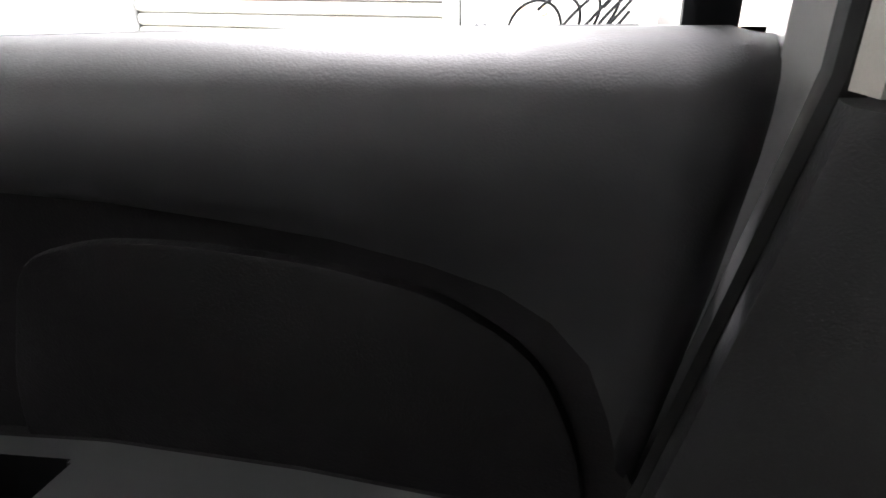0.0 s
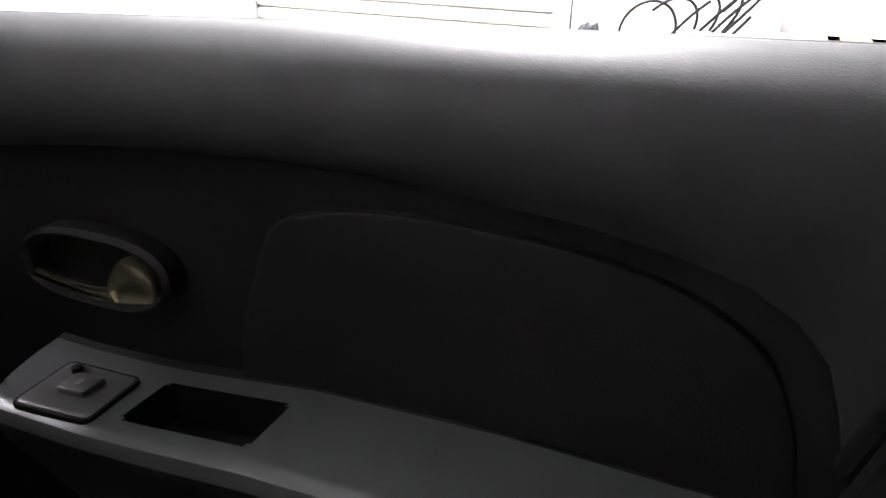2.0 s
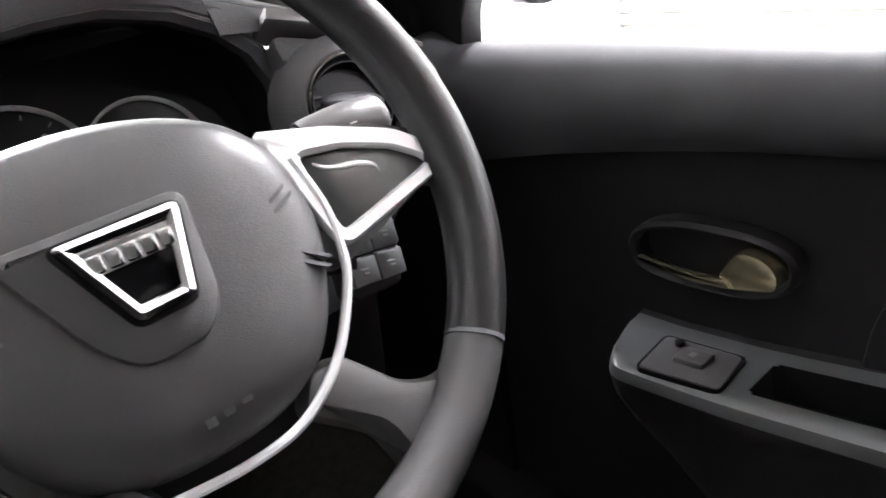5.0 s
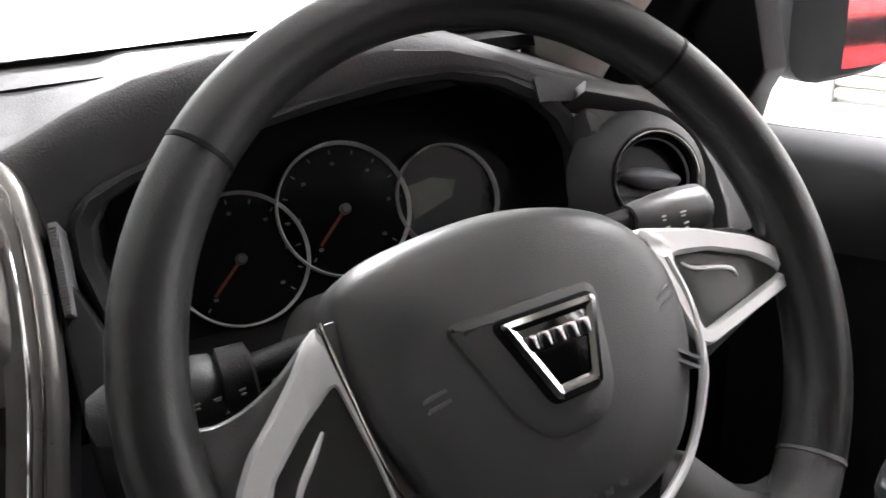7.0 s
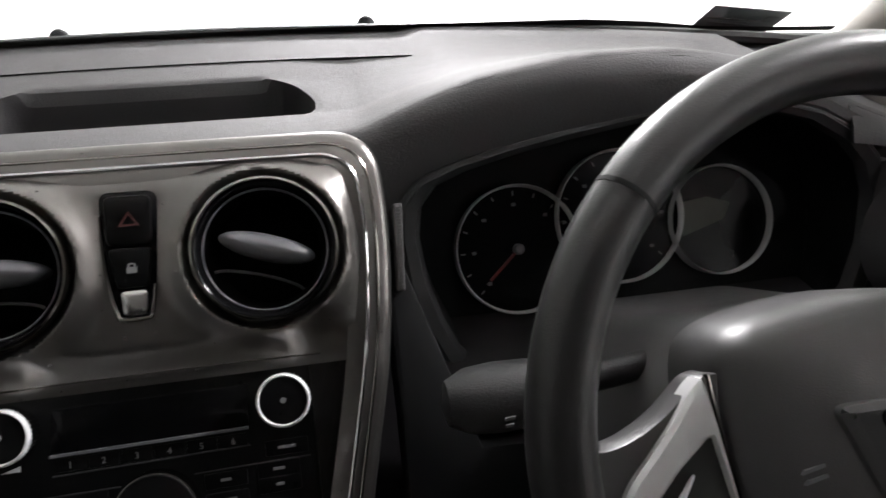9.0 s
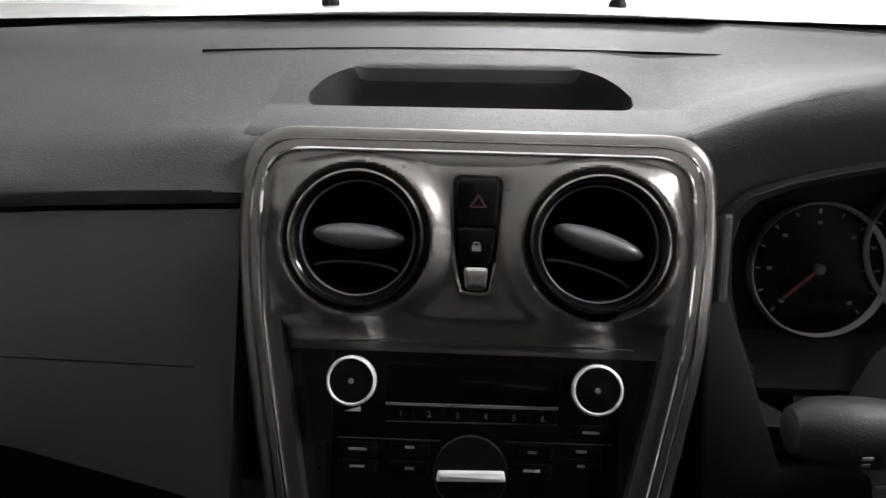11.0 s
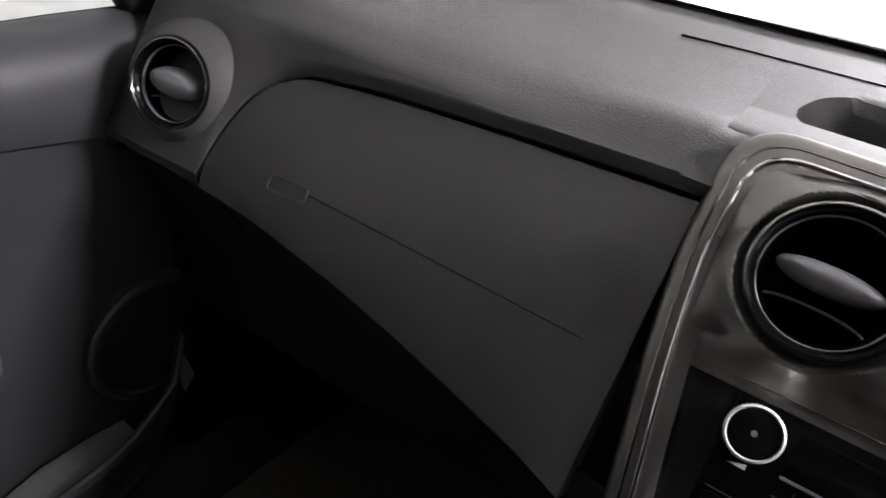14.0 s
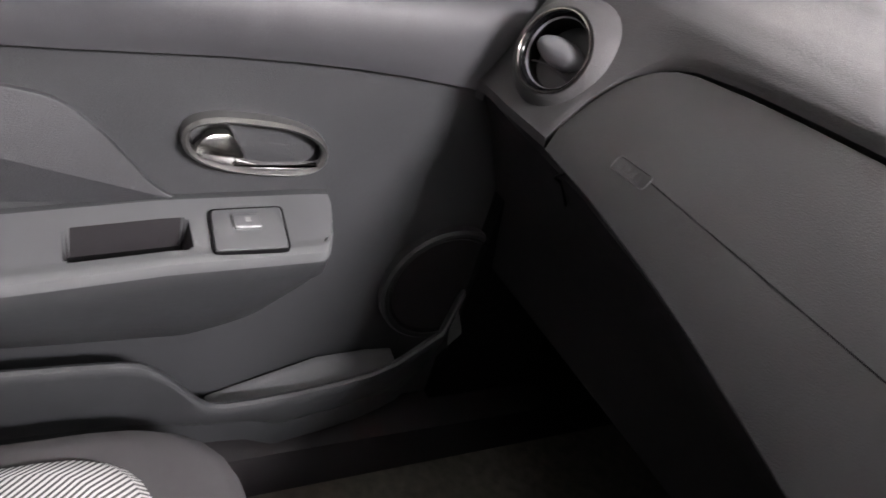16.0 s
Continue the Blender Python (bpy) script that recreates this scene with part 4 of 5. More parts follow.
            part("needle_hub", turned([(0.0046, 0.0005), (0.0046, 0.006), (0.003, 0.0075), (0.0004, 0.0075)], G, cu, cv, 20), M_WHEELGREY, dial)
        else:
            # a reflection on the dial, modelled as a flat pale patch
            part("dial_reflection", slab([(cu - 0.036, cv - 0.012), (cu + 0.004, cv + 0.000), (cu + 0.012, cv + 0.014), (cu - 0.010, cv + 0.021), (cu - 0.034, cv + 0.018)], G, 0.0006, 0.0012, 0.0), M_DIALREFLECT, dial, "pale patch painted for a reflection on the dial")


make_instruments()


# ---- steering wheel ----
WHEEL = plane_frame((0.359, -0.173, 0.843), (1, 0, 0), (0, 0.5, 0.866))


def make_wheel():
    wh = thing("steering_wheel", (0.359, -0.173, 0.843), "black leather steering wheel with silver spoke trims and a metal badge", "steering wheel")
    R = 0.1625

    def arc(a0, a1, r, n=40, w=0.0):
        return [WHEEL(R * math.cos(radians(a0 + (a1 - a0) * k / n)), R * math.sin(radians(a0 + (a1 - a0) * k / n)), w) for k in range(n + 1)]

    def bar(a0, a1, rad, n):
        rings = []
        for k in range(n + 1):
            a = radians(a0 + (a1 - a0) * k / n)
            ring = []
            for j in range(14):
                b = 2 * math.pi * j / 14
                rr = R + rad * 0.98 * math.cos(b)
                ring.append(WHEEL(rr * math.cos(a), rr * math.sin(a), rad * 1.12 * math.sin(b)))
            rings.append(ring)
        return loft(rings)
    part("rim_top", bar(-40, 220, 0.0150, 80), M_LEATHER, wh, "grained black leather rim")
    part("rim_bottom", bar(221, 319, 0.0148, 40), M_WHEELGREY, wh, "smooth grey lower rim")
    for a in (-40.5, 220.5):
        part("rim_seam", bar(a - 0.4, a + 0.4, 0.0153, 2), M_FLAP, wh)
    part("rim_seam", bar(137.4, 138.2, 0.0153, 2), M_BLACK, wh)
    part("rim_seam", bar(41.8, 42.6, 0.0153, 2), M_BLACK, wh)
    # hub pad: a domed cushion
    out = curve([V(-0.088, 0.030, 0), V(-0.078, 0.046, 0), V(-0.05, 0.054, 0), V(-0.005, 0.0575, 0), V(0.035, 0.051, 0), V(0.063, 0.036, 0), V(0.078, 0.012, 0), V(0.080, -0.018, 0), V(0.072, -0.045, 0), V(0.055, -0.073, 0), V(0.030, -0.088, 0), V(0.0, -0.092, 0), V(-0.035, -0.088, 0), V(-0.060, -0.073, 0), V(-0.077, -0.045, 0), V(-0.088, -0.012, 0)], 5, True)
    rings = []
    for f, w in ((1.0, -0.045), (1.0, -0.014), (0.988, -0.006), (0.962, 0.001), (0.92, 0.0065), (0.86, 0.0100), (0.75, 0.0132), (0.5, 0.0165), (0.25, 0.018), (0.05, 0.0182)):
        rings.append([WHEEL(-0.002 + (p.x + 0.002) * f, -0.012 + (p.y + 0.012) * f, w) for p in out])
    hub = part("hub_pad", loft(rings), M_HUB, wh, "grained grey airbag pad")
    # raised shield round the badge
    sh = fillet([(-0.052, 0.0140), (0.0265, 0.0150), (0.0205, -0.033), (0.0100, -0.047), (-0.018, -0.048), (-0.031, -0.034)], 0.010, 6)
    part("badge_shield", slab(sh, WHEEL, 0.008, 0.0208, 0.007), M_HUB, hub)
    em = fillet([(-0.0290, 0.0068), (0.0188, 0.0075), (0.0092, -0.0292), (-0.0132, -0.0300)], 0.003, 4)
    part("badge_recess", slab(shrink(em, -0.002), WHEEL, 0.018, 0.0214, 0.0006), M_BLACK, hub)
    bd = part("badge", slab(em, WHEEL, 0.019, 0.0235, 0.001), M_CHROME, hub, "chrome badge with a dark centre")
    part("badge_rim", frame_ring(em, 0.0048, WHEEL, 0.022, 0.0250, 0.0012), M_CHROME, bd)
    part("badge_centre", slab(fillet([(-0.0185, -0.0085), (0.0105, -0.0080), (0.0060, -0.0235), (-0.0108, -0.0242)], 0.002), WHEEL, 0.0225, 0.0241, 0.0004), M_GLOSSBLACK, bd, "dark badge centre")
    for k in range(5):
        part("badge_bar", slab(fillet([(-0.0200 + 0.0066 * k, -0.0078), (-0.0148 + 0.0066 * k, -0.0078), (-0.0146 + 0.0066 * k, -0.0010), (-0.0202 + 0.0066 * k, -0.0010)], 0.001), WHEEL, 0.0235, 0.0255, 0.0005), M_CHROME, bd)
    # embossed marks
    for u, v, ang, lift in ((0.060, -0.006, 25, 0.0138), (-0.058, -0.014, 10, 0.0150), (0.064, -0.036, -35, 0.0120)):
        c, s = math.cos(radians(ang)), math.sin(radians(ang))
        fr = lambda a, b, w=0.0, u=u, v=v, c=c, s=s: WHEEL(u + a * c - b * s, v + a * s + b * c, w)
        for q in (-0.0022, 0.0022):
            part("horn_mark", slab([(-0.0075, q - 0.0008), (0.0060, q - 0.0008), (0.0075, q + 0.0008), (-0.0060, q + 0.0008)], fr, 0.004, lift, 0.0), M_FLAP, hub, smooth=False)
    for k in range(3):
        bars(WHEEL, [(-0.006 + 0.008 * k, -0.0755 + 0.001 * k, 0.0045, 0.0045)], 0.0122, M_COVER, hub, "embossed_letter_bar")
    # spokes: carrier, silver trim, switch plate
    for s in (1, -1):
        carrier = [(0.05 * s, 0.030), (0.13 * s, 0.016), (0.165 * s, -0.002), (0.165 * s, -0.030), (0.150 * s, -0.022), (0.08 * s, -0.045)] if s > 0 else [(-0.06, 0.030), (-0.095, 0.029), (-0.104, 0.021), (-0.113, 0.014), (-0.124, 0.008), (-0.135, 0.004), (-0.146, 0.003), (-0.165, 0.012), (-0.166, -0.040), (-0.150, -0.045), (-0.07, -0.050)]
        part("spoke", slab(fillet(carrier, 0.006), WHEEL, -0.022, -0.004, 0.0012), M_WHEELGREY, wh)
        if s > 0:
            vee = [(0.068, 0.030), (0.105, 0.021), (0.138, 0.0082), (0.153, -0.003), (0.1625, -0.0165), (0.155, -0.0212), (0.087, -0.0372), (0.0815, -0.031)]
            hole = [(0.0845, 0.0115), (0.108, 0.0085), (0.132, -0.0005), (0.146, -0.0105), (0.149, -0.0148), (0.0885, -0.0292), (0.0865, -0.018)]
            edge = [(0.080, 0.012), (0.0845, -0.012), (0.0825, -0.036), (0.0755, -0.054), (0.0555, -0.080), (0.029, -0.0965), (0.0, -0.0995), (-0.03, -0.0965)]
        else:
            vee = [(-0.0945, 0.0300), (-0.1020, 0.0235), (-0.1120, 0.0110), (-0.1225, 0.0000), (-0.1340, -0.0110), (-0.1420, -0.0240), (-0.1480, -0.0460), (-0.0830, -0.0500), (-0.0860, -0.0300), (-0.0915, 0.0050)]
            hole = [(-0.0940, 0.0050), (-0.1110, -0.0080), (-0.1270, -0.0240), (-0.1350, -0.0440), (-0.0845, -0.0480), (-0.0872, -0.0300)]
            edge = [(-0.0935, 0.030), (-0.0905, 0.004), (-0.0825, -0.042), (-0.066, -0.077), (-0.03, -0.0965)]
        vee, hole = fillet(vee, 0.004, 3), fillet(hole, 0.003, 3)
        trim = part("silver_trim", band(vee, hole, WHEEL, -0.012, 0.001, 0.002), M_SILVER, wh, "satin silver spoke trim")
        part("switch_plate", slab(shrink(hole, -0.001), WHEEL, -0.014, -0.0035, 0.001), M_PLATE, trim, "dark glossy blank switch plate")
        fold = [(0.0905, 0.0065), (0.0975, 0.0015), (0.1120, -0.0015), (0.1200, -0.0050), (0.1215, -0.0095)] if s > 0 else [(-0.104, -0.012), (-0.110, -0.020), (-0.118, -0.030), (-0.126, -0.044)]
        part("plate_fold", tube([WHEEL(p.x, p.y, -0.0036) for p in curve([V(a, b, 0) for a, b in fold], 4)], lambda t: 0.0005 + 0.0012 * math.sin(math.pi * min(1, t * 0.95 + 0.05)), 8), M_SILVER, trim, "bright fold line")
        part("hub_line", tube([WHEEL(p.x, p.y, -0.0005) for p in curve([V(a, b, 0) for a, b in edge], 5)], 0.0024 if s > 0 else 0.0014, 8), M_SILVER if s > 0 else M_RING, wh, "slim silver line round the pad")
    # lower spokes
    for s in (1, -1):
        pts = [(0.040 * s, -0.080), (0.058 * s, -0.078), (0.080 * s, -0.105), (0.098 * s, -0.1130), (0.118 * s, -0.112), (0.112 * s, -0.128), (0.090 * s, -0.138), (0.065 * s, -0.150), (0.058 * s, -0.120), (0.030 * s, -0.095)]
        part("lower_spoke", slab(fillet(pts, 0.006, 4), WHEEL, -0.018, -0.001, 0.007), M_WHEELGREY, wh, "smooth grey lower spoke")
    # column shroud and stalks
    col = thing("steering_column", (0.36, -0.05, 0.76), "dark grey steering column shroud behind the wheel", "steering column")
    rings = []
    for w, hw, top, bot in ((-0.048, 0.060, 0.036, -0.060), (-0.07, 0.080, 0.050, -0.075), (-0.14, 0.095, 0.052, -0.090), (-0.22, 0.098, 0.060, -0.09)):
        o = fillet([(-hw, bot), (hw, bot), (hw * 1.08, 0.0), (hw * 0.72, top), (-hw * 0.72, top), (-hw * 1.08, 0.0)], 0.02, 4)
        rings.append([WHEEL(p[0], p[1] - 0.0, w) for p in o])
    part("shroud", loft(rings), M_WHEELGREY, col)
    part("shroud_gap", loft([[p * 1.0 for p in ring] for ring in [[WHEEL(x, y, w) for x, y in fillet([(-0.088, -0.012), (0.088, -0.012), (0.088, -0.009), (-0.088, -0.009)], 0.001)] for w in (-0.10, -0.13)]]), M_BLACK, col)
    # light stalk
    st = thing("light_stalk", (0.28, -0.09, 0.81), "dark grey light switch stalk with white symbols", "stalk")
    path = [V(0.305, -0.068, 0.812), V(0.26, -0.078, 0.814), V(0.222, -0.086, 0.815)]
    part("arm", tube(path, 0.0085, 12), M_DARK, st)
    axis = plane_frame((0.222, -0.086, 0.815), (0, 1, 0), (0, 0, 1))
    part("twist_end", turned([(0.010, 0.006), (0.0165, 0.0), (0.0185, -0.012), (0.0190, -0.030), (0.0175, -0.046), (0.012, -0.057), (0.001, -0.060)], axis, 0, 0, 28), M_DASH2, st, "rounded twist end")
    part("twist_collar", turned([(0.0105, 0.020), (0.0170, 0.018), (0.0178, 0.004), (0.0120, 0.002)], axis, 0, 0, 28), M_DARK, st)
    face = plane_frame((0.205, -0.1045, 0.815), (1, 0.1, 0), (0, 0.1, 1))
    for u, v, a, b in ((-0.012, 0.001, 0.007, 0.007), (0.006, 0.003, 0.005, 0.004), (0.016, 0.003, 0.005, 0.002), (0.005, -0.010, 0.008, 0.004), (0.028, 0.002, 0.004, 0.004), (0.000, -0.015, 0.010, 0.0015)):
        bars(face, [(u, v + b * 0.3, a * 0.8, b * 0.25), (u, v - b * 0.3, a * 0.6, b * 0.25)], 0.0035, M_DIM, st, "symbol")
    # wiper stalk
    st = thing("wiper_stalk", (0.46, -0.08, 0.835), "dark grey wiper stalk with white symbols", "stalk")
    part("arm", tube([V(0.425, -0.075, 0.826), V(0.465, -0.078, 0.833), V(0.495, -0.08, 0.835)], 0.0085, 12), M_DARK, st)
    part("twist_end", tube(curve([V(0.487, -0.08, 0.834), V(0.51, -0.08, 0.833), V(0.535, -0.08, 0.831), V(0.55, -0.08, 0.830)], 4), lambda t: 0.011 + 0.005 * min(1, t * 2) - 0.006 * max(0, t - 0.85) / 0.15, 18), M_WHEELGREY, st)
    face = plane_frame((0.515, -0.0945, 0.833), (1, 0.05, 0), (0, 0.2, 1))
    for u, v, a, b in ((-0.024, -0.002, 0.005, 0.005), (-0.012, 0.004, 0.004, 0.004), (-0.010, -0.004, 0.005, 0.005), (0.004, 0.003, 0.006, 0.004), (0.006, -0.005, 0.005, 0.005)):
        bars(face, [(u, v + b * 0.3, a * 0.8, b * 0.25), (u, v - b * 0.3, a * 0.6, b * 0.25)], 0.0015, M_PRINT, st, "symbol")
    # audio remote under the wiper stalk
    st = thing("audio_remote", (0.48, -0.09, 0.74), "grey four-key audio remote behind the wheel", "remote control")
    face = plane_frame((0.513, -0.090, 0.7465), (1, 0.0, -0.25), (0.12, 0.30, 1))
    part("stem", tube([V(0.41, -0.05, 0.765), V(0.47, -0.07, 0.757), V(0.502, -0.085, 0.750)], 0.013, 12), M_DARK, st)
    part("body", slab(fillet([(-0.022, -0.030), (0.020, -0.024), (0.026, 0.016), (0.014, 0.028), (-0.020, 0.022)], 0.006), face, -0.025, -0.002, 0.003), M_DARK, st)
    for (u0, v0) in ((-0.0205, 0.0005), (0.0015, 0.0025), (-0.0205, -0.0205), (0.0015, -0.0185)):
        key = part("key", slab(fillet([(u0, v0), (u0 + 0.0212, v0 + 0.002), (u0 + 0.0212, v0 + 0.0205), (u0, v0 + 0.0198)], 0.002), face, -0.003, 0.002, 0.0012), M_ARM, st, "grey key with a pale symbol")
        bars(face, [(u0 + 0.010, v0 + 0.012, 0.007, 0.0012), (u0 + 0.011, v0 + 0.009, 0.004, 0.0012)], 0.0022, M_DIM, key, "symbol")


def band(outer, inner, at, w0, w1, bevel):
    """A plate of an outline with a hole: both outlines are resampled about the hole's middle."""
    c = Vector((sum(p[0] for p in inner) / len(inner), sum(p[1] for p in inner) / len(inner)))

    def ray_hits(poly, n=96):
        res = []
        for k in range(n):
            d = Vector((math.cos(2 * math.pi * k / n), math.sin(2 * math.pi * k / n)))
            best = 0.0
            for i in range(len(poly)):
                a, b = Vector(poly[i]) - c, Vector(poly[(i + 1) % len(poly)]) - c
                e = b - a
                den = d.x * e.y - d.y * e.x
                if abs(den) < 1e-12:
                    continue
                t = (a.x * e.y - a.y * e.x) / den
                s = (a.x * d.y - a.y * d.x) / den
                if t > 0 and -1e-6 <= s <= 1 + 1e-6:
                    best = max(best, t)
            res.append(c + d * best)
        return res
    o, i = ray_hits(outer), ray_hits(inner)
    mid_o = [p + (q - p) * 0.15 for p, q in zip(o, i)]
    mid_i = [q + (p - q) * 0.15 for p, q in zip(o, i)]
    rings = [[at(p.x, p.y, w) for p in line] for line, w in ((o, w0), (o, w1 - bevel), (mid_o, w1), (mid_i, w1), (i, w1 - bevel), (i, w0))]
    rings.append(rings[0])
    return loft(rings, caps=False)


make_wheel()


# ---- doors ----
SILL = [(-0.70, 0.853), (-0.655, 0.852), (-0.44, 0.845), (-0.25, 0.837), (-0.04, 0.828), (0.07, 0.822), (0.094, 0.8215), (0.107, 0.828), (0.122, 0.8365), (0.15, 0.838), (0.2, 0.834)]
SILL_LEFT = [(-0.70, 0.853), (-0.44, 0.849), (-0.25, 0.846), (-0.10, 0.852), (0.0, 0.861), (0.09, 0.867), (0.2, 0.87)]
TRIM = [(-0.69, 0.66), (-0.672, 0.69), (-0.64, 0.728), (-0.62, 0.745), (-0.60, 0.756), (-0.579, 0.762), (-0.539, 0.769), (-0.489, 0.772), (-0.43, 0.775), (-0.363, 0.774), (-0.254, 0.766), (-0.15, 0.752), (-0.08, 0.740), (-0.01, 0.726), (0.05, 0.712), (0.2, 0.68)]
TRIM_LEFT = [(-0.69, 0.70), (-0.60, 0.738), (-0.50, 0.742), (-0.40, 0.746), (-0.31, 0.753), (-0.22, 0.760), (-0.145, 0.762), (-0.08, 0.761), (0.0, 0.756), (0.1, 0.745), (0.2, 0.73)]
ARMZ_LEFT = [(-0.75, 0.552), (-0.413, 0.582), (-0.288, 0.599), (-0.154, 0.609), (-0.1, 0.611)]
ARMZ = [(-0.75, 0.645), (-0.5, 0.637), (-0.378, 0.626), (-0.30, 0.612), (-0.25, 0.604), (-0.18, 0.597), (-0.1, 0.594)]


def make_door(side):
    """side 1: the driver's door; -1: the passenger's, its mirror."""
    def P(x, y, z):
        return V(x, y, z) if side > 0 else V(0.045 - x, y - 0.032, z - 0.008)
    sill = SILL if side > 0 else SILL_LEFT
    who = "driver" if side > 0 else "passenger"
    door = thing(who + "_door", P(0.74, -0.25, 0.5), "closed front door with grey upper trim, dark insert and grey armrest" if side > 0 else "closed passenger door with grey trim, armrest and open map pocket", "car door")
    ys = [-0.690, -0.6875, -0.684, -0.680, -0.672, -0.66, -0.64, -0.62, -0.60, -0.57, -0.53, -0.48, -0.42, -0.36, -0.30, -0.24, -0.18, -0.12, -0.06, 0.0, 0.06, 0.08, 0.094, 0.10, 0.107, 0.114, 0.122, 0.135, 0.15, 0.18]
    rows = []
    for y in ys:
        zs, zt = lerp(sill, y) - 0.0025, lerp(TRIM if side > 0 else TRIM_LEFT, y)
        e = max(0, (-y - 0.672) / 0.018)
        back = 0.026 * e * e
        f = min(1, max(0, (-y - 0.63) / 0.05))
        row = []
        for dx, z in ((0.0, zs - 0.006), (-0.004, zs - 0.001), (-0.016, zs), (-0.030, zs - 0.0035), (-0.043, zs - 0.0105), (-0.053, zs - 0.021), (-0.059, zs - 0.034), (-0.061, zs - 0.048)):
            row.append(P(0.785 + dx + back, y + lean(z) * f, z - 0.006 * e))
        for k in range(1, 5):
            t = k / 4
            z = (zs - 0.048) * (1 - t) + zt * t
            row.append(P(0.724 + 0.010 * t * t + back * 0.6, y + lean(z) * f, z))
        row.append(P(0.744 + back * 0.4, y + lean(zt) * f, zt - 0.002))
        rows.append(row)
    part("upper_trim", sheet(rows, 0.004, P(1, 0, 0) - P(0, 0, 0)), M_DOORUP, door, "grained grey upper trim with a rounded top")
    part("window_seal", tube([P(0.787, y, lerp(sill, y) - 0.0075) for y in ys if -0.66 < y < 0.096], 0.0045, 8), M_RUBBER, door, "black window seal")
    # flat inner skin
    rows = []
    for y in ys:
        zt = lerp(TRIM if side > 0 else TRIM_LEFT, y)
        f = min(1, max(0, (-y - 0.63) / 0.05))
        rows.append([P(x, y + lean(z) * f, z) for x, z in ((0.743, zt + 0.004), (0.745, min(0.66, zt)), (0.742, 0.60), (0.740, 0.45), (0.735, 0.30), (0.75, 0.22))])
    # driver's skin and pad are darker copies: shade on that door put into colour
    part("door_skin", sheet(rows, 0.004, P(1, 0, 0) - P(0, 0, 0)), M_DARK if side > 0 else M_LOWER, door, "dark grained door skin")
    D = (lambda u, v, w=0.0: P(0.742 - w, u, v))
    pad = fillet([(-0.320, 0.655), (-0.350, 0.735), (-0.40, 0.7515), (-0.45, 0.756), (-0.52, 0.755), (-0.575, 0.747), (-0.615, 0.725), (-0.635, 0.68), (-0.640, 0.63), (-0.315, 0.60)], 0.02, 4)
    if side < 0:
        pad = fillet([(-0.262, 0.606), (-0.292, 0.622), (-0.338, 0.677), (-0.371, 0.705), (-0.41, 0.712), (-0.50, 0.716), (-0.64, 0.712), (-0.64, 0.60)], 0.014, 4)
    part("insert_pad", slab(pad, D, -0.004, 0.004, 0.003), M_DARK if side > 0 else M_INSERT, door, "dark insert pad")
    # armrest: a ledge with a sunk grip and a switch plate
    arm_line = ARMZ if side > 0 else ARMZ_LEFT

    def tilt(x):
        return 0 if side > 0 else 0.010 * min(1, max(0, (x - 0.672) / 0.06))

    off = -0.003 if side > 0 else -0.013
    nose = 0.0 if side > 0 else 0.014
    yy = [-0.635, -0.60, -0.56, -0.50, -0.45, -0.41, -0.380, -0.369, -0.366, -0.363, -0.359, -0.345, -0.32, -0.29, -0.277, -0.272, -0.269, -0.266, -0.258, -0.24, -0.22, -0.20, -0.18, -0.168, -0.160, -0.153, -0.147, -0.142, -0.138]
    rows = []
    nx = 15
    for y0 in yy:
        y = y0 + nose * min(1, max(0, (y0 + 0.24) / 0.06))
        za = lerp(arm_line, y)
        tip = max(0, (y + 0.170 - nose) / 0.032)
        xin = 0.664 + off + (0.050 - off) * tip ** 2.6 + 0.012 * max(0, (-y - 0.40)) / 0.28
        row = []
        low = lerp([(-0.68, 0.44), (-0.32, 0.41), (-0.22, 0.44), (-0.16, 0.50), (-0.13, 0.57)] if side > 0 else [(-0.68, 0.465), (-0.257, 0.466), (-0.20, 0.483), (-0.171, 0.502), (-0.138, 0.56)], y)
        row += [P(0.742, y, low), P(min(0.738, xin + 0.050), y, low + 0.004), P(min(0.736, xin + 0.022), y, low + (za - low) * 0.35), P(xin + 0.006, y, za - 0.035), P(xin, y, za - 0.012), P(xin + 0.003, y, za - 0.003)]
        for j in range(nx):
            x = [xin + 0.008, xin + 0.013, off + 0.6835, off + 0.6865, off + 0.6895, off + 0.697, off + 0.706, off + 0.717, off + 0.7195, off + 0.7225, off + 0.7255, 0.730, 0.736, 0.740, 0.744][j]
            x = max(x, xin + 0.008 + 0.0004 * j)
            z = za + tilt(x) + 0.004 * max(0, (x - 0.722) / 0.022) ** 2
            if -0.3665 < y < -0.2685 and off + 0.6863 < x < off + 0.7228 and not (y in (-0.366, -0.269) and (x < off + 0.688 or x > off + 0.721)):
                z -= 0.030
            row.append(P(x, y, z))
        rows.append(row)
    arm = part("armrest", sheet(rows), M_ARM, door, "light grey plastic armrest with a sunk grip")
    # shade painted by material: grip, back edge, and a blacker underside for the driver
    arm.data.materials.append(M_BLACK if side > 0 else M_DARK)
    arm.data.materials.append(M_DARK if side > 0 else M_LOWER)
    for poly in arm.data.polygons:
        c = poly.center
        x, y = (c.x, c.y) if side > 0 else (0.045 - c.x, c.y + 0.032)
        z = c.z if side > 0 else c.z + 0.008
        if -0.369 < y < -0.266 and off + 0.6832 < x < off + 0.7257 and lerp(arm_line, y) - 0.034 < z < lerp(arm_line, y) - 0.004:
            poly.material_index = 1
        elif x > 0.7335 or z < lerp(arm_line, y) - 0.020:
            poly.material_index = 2
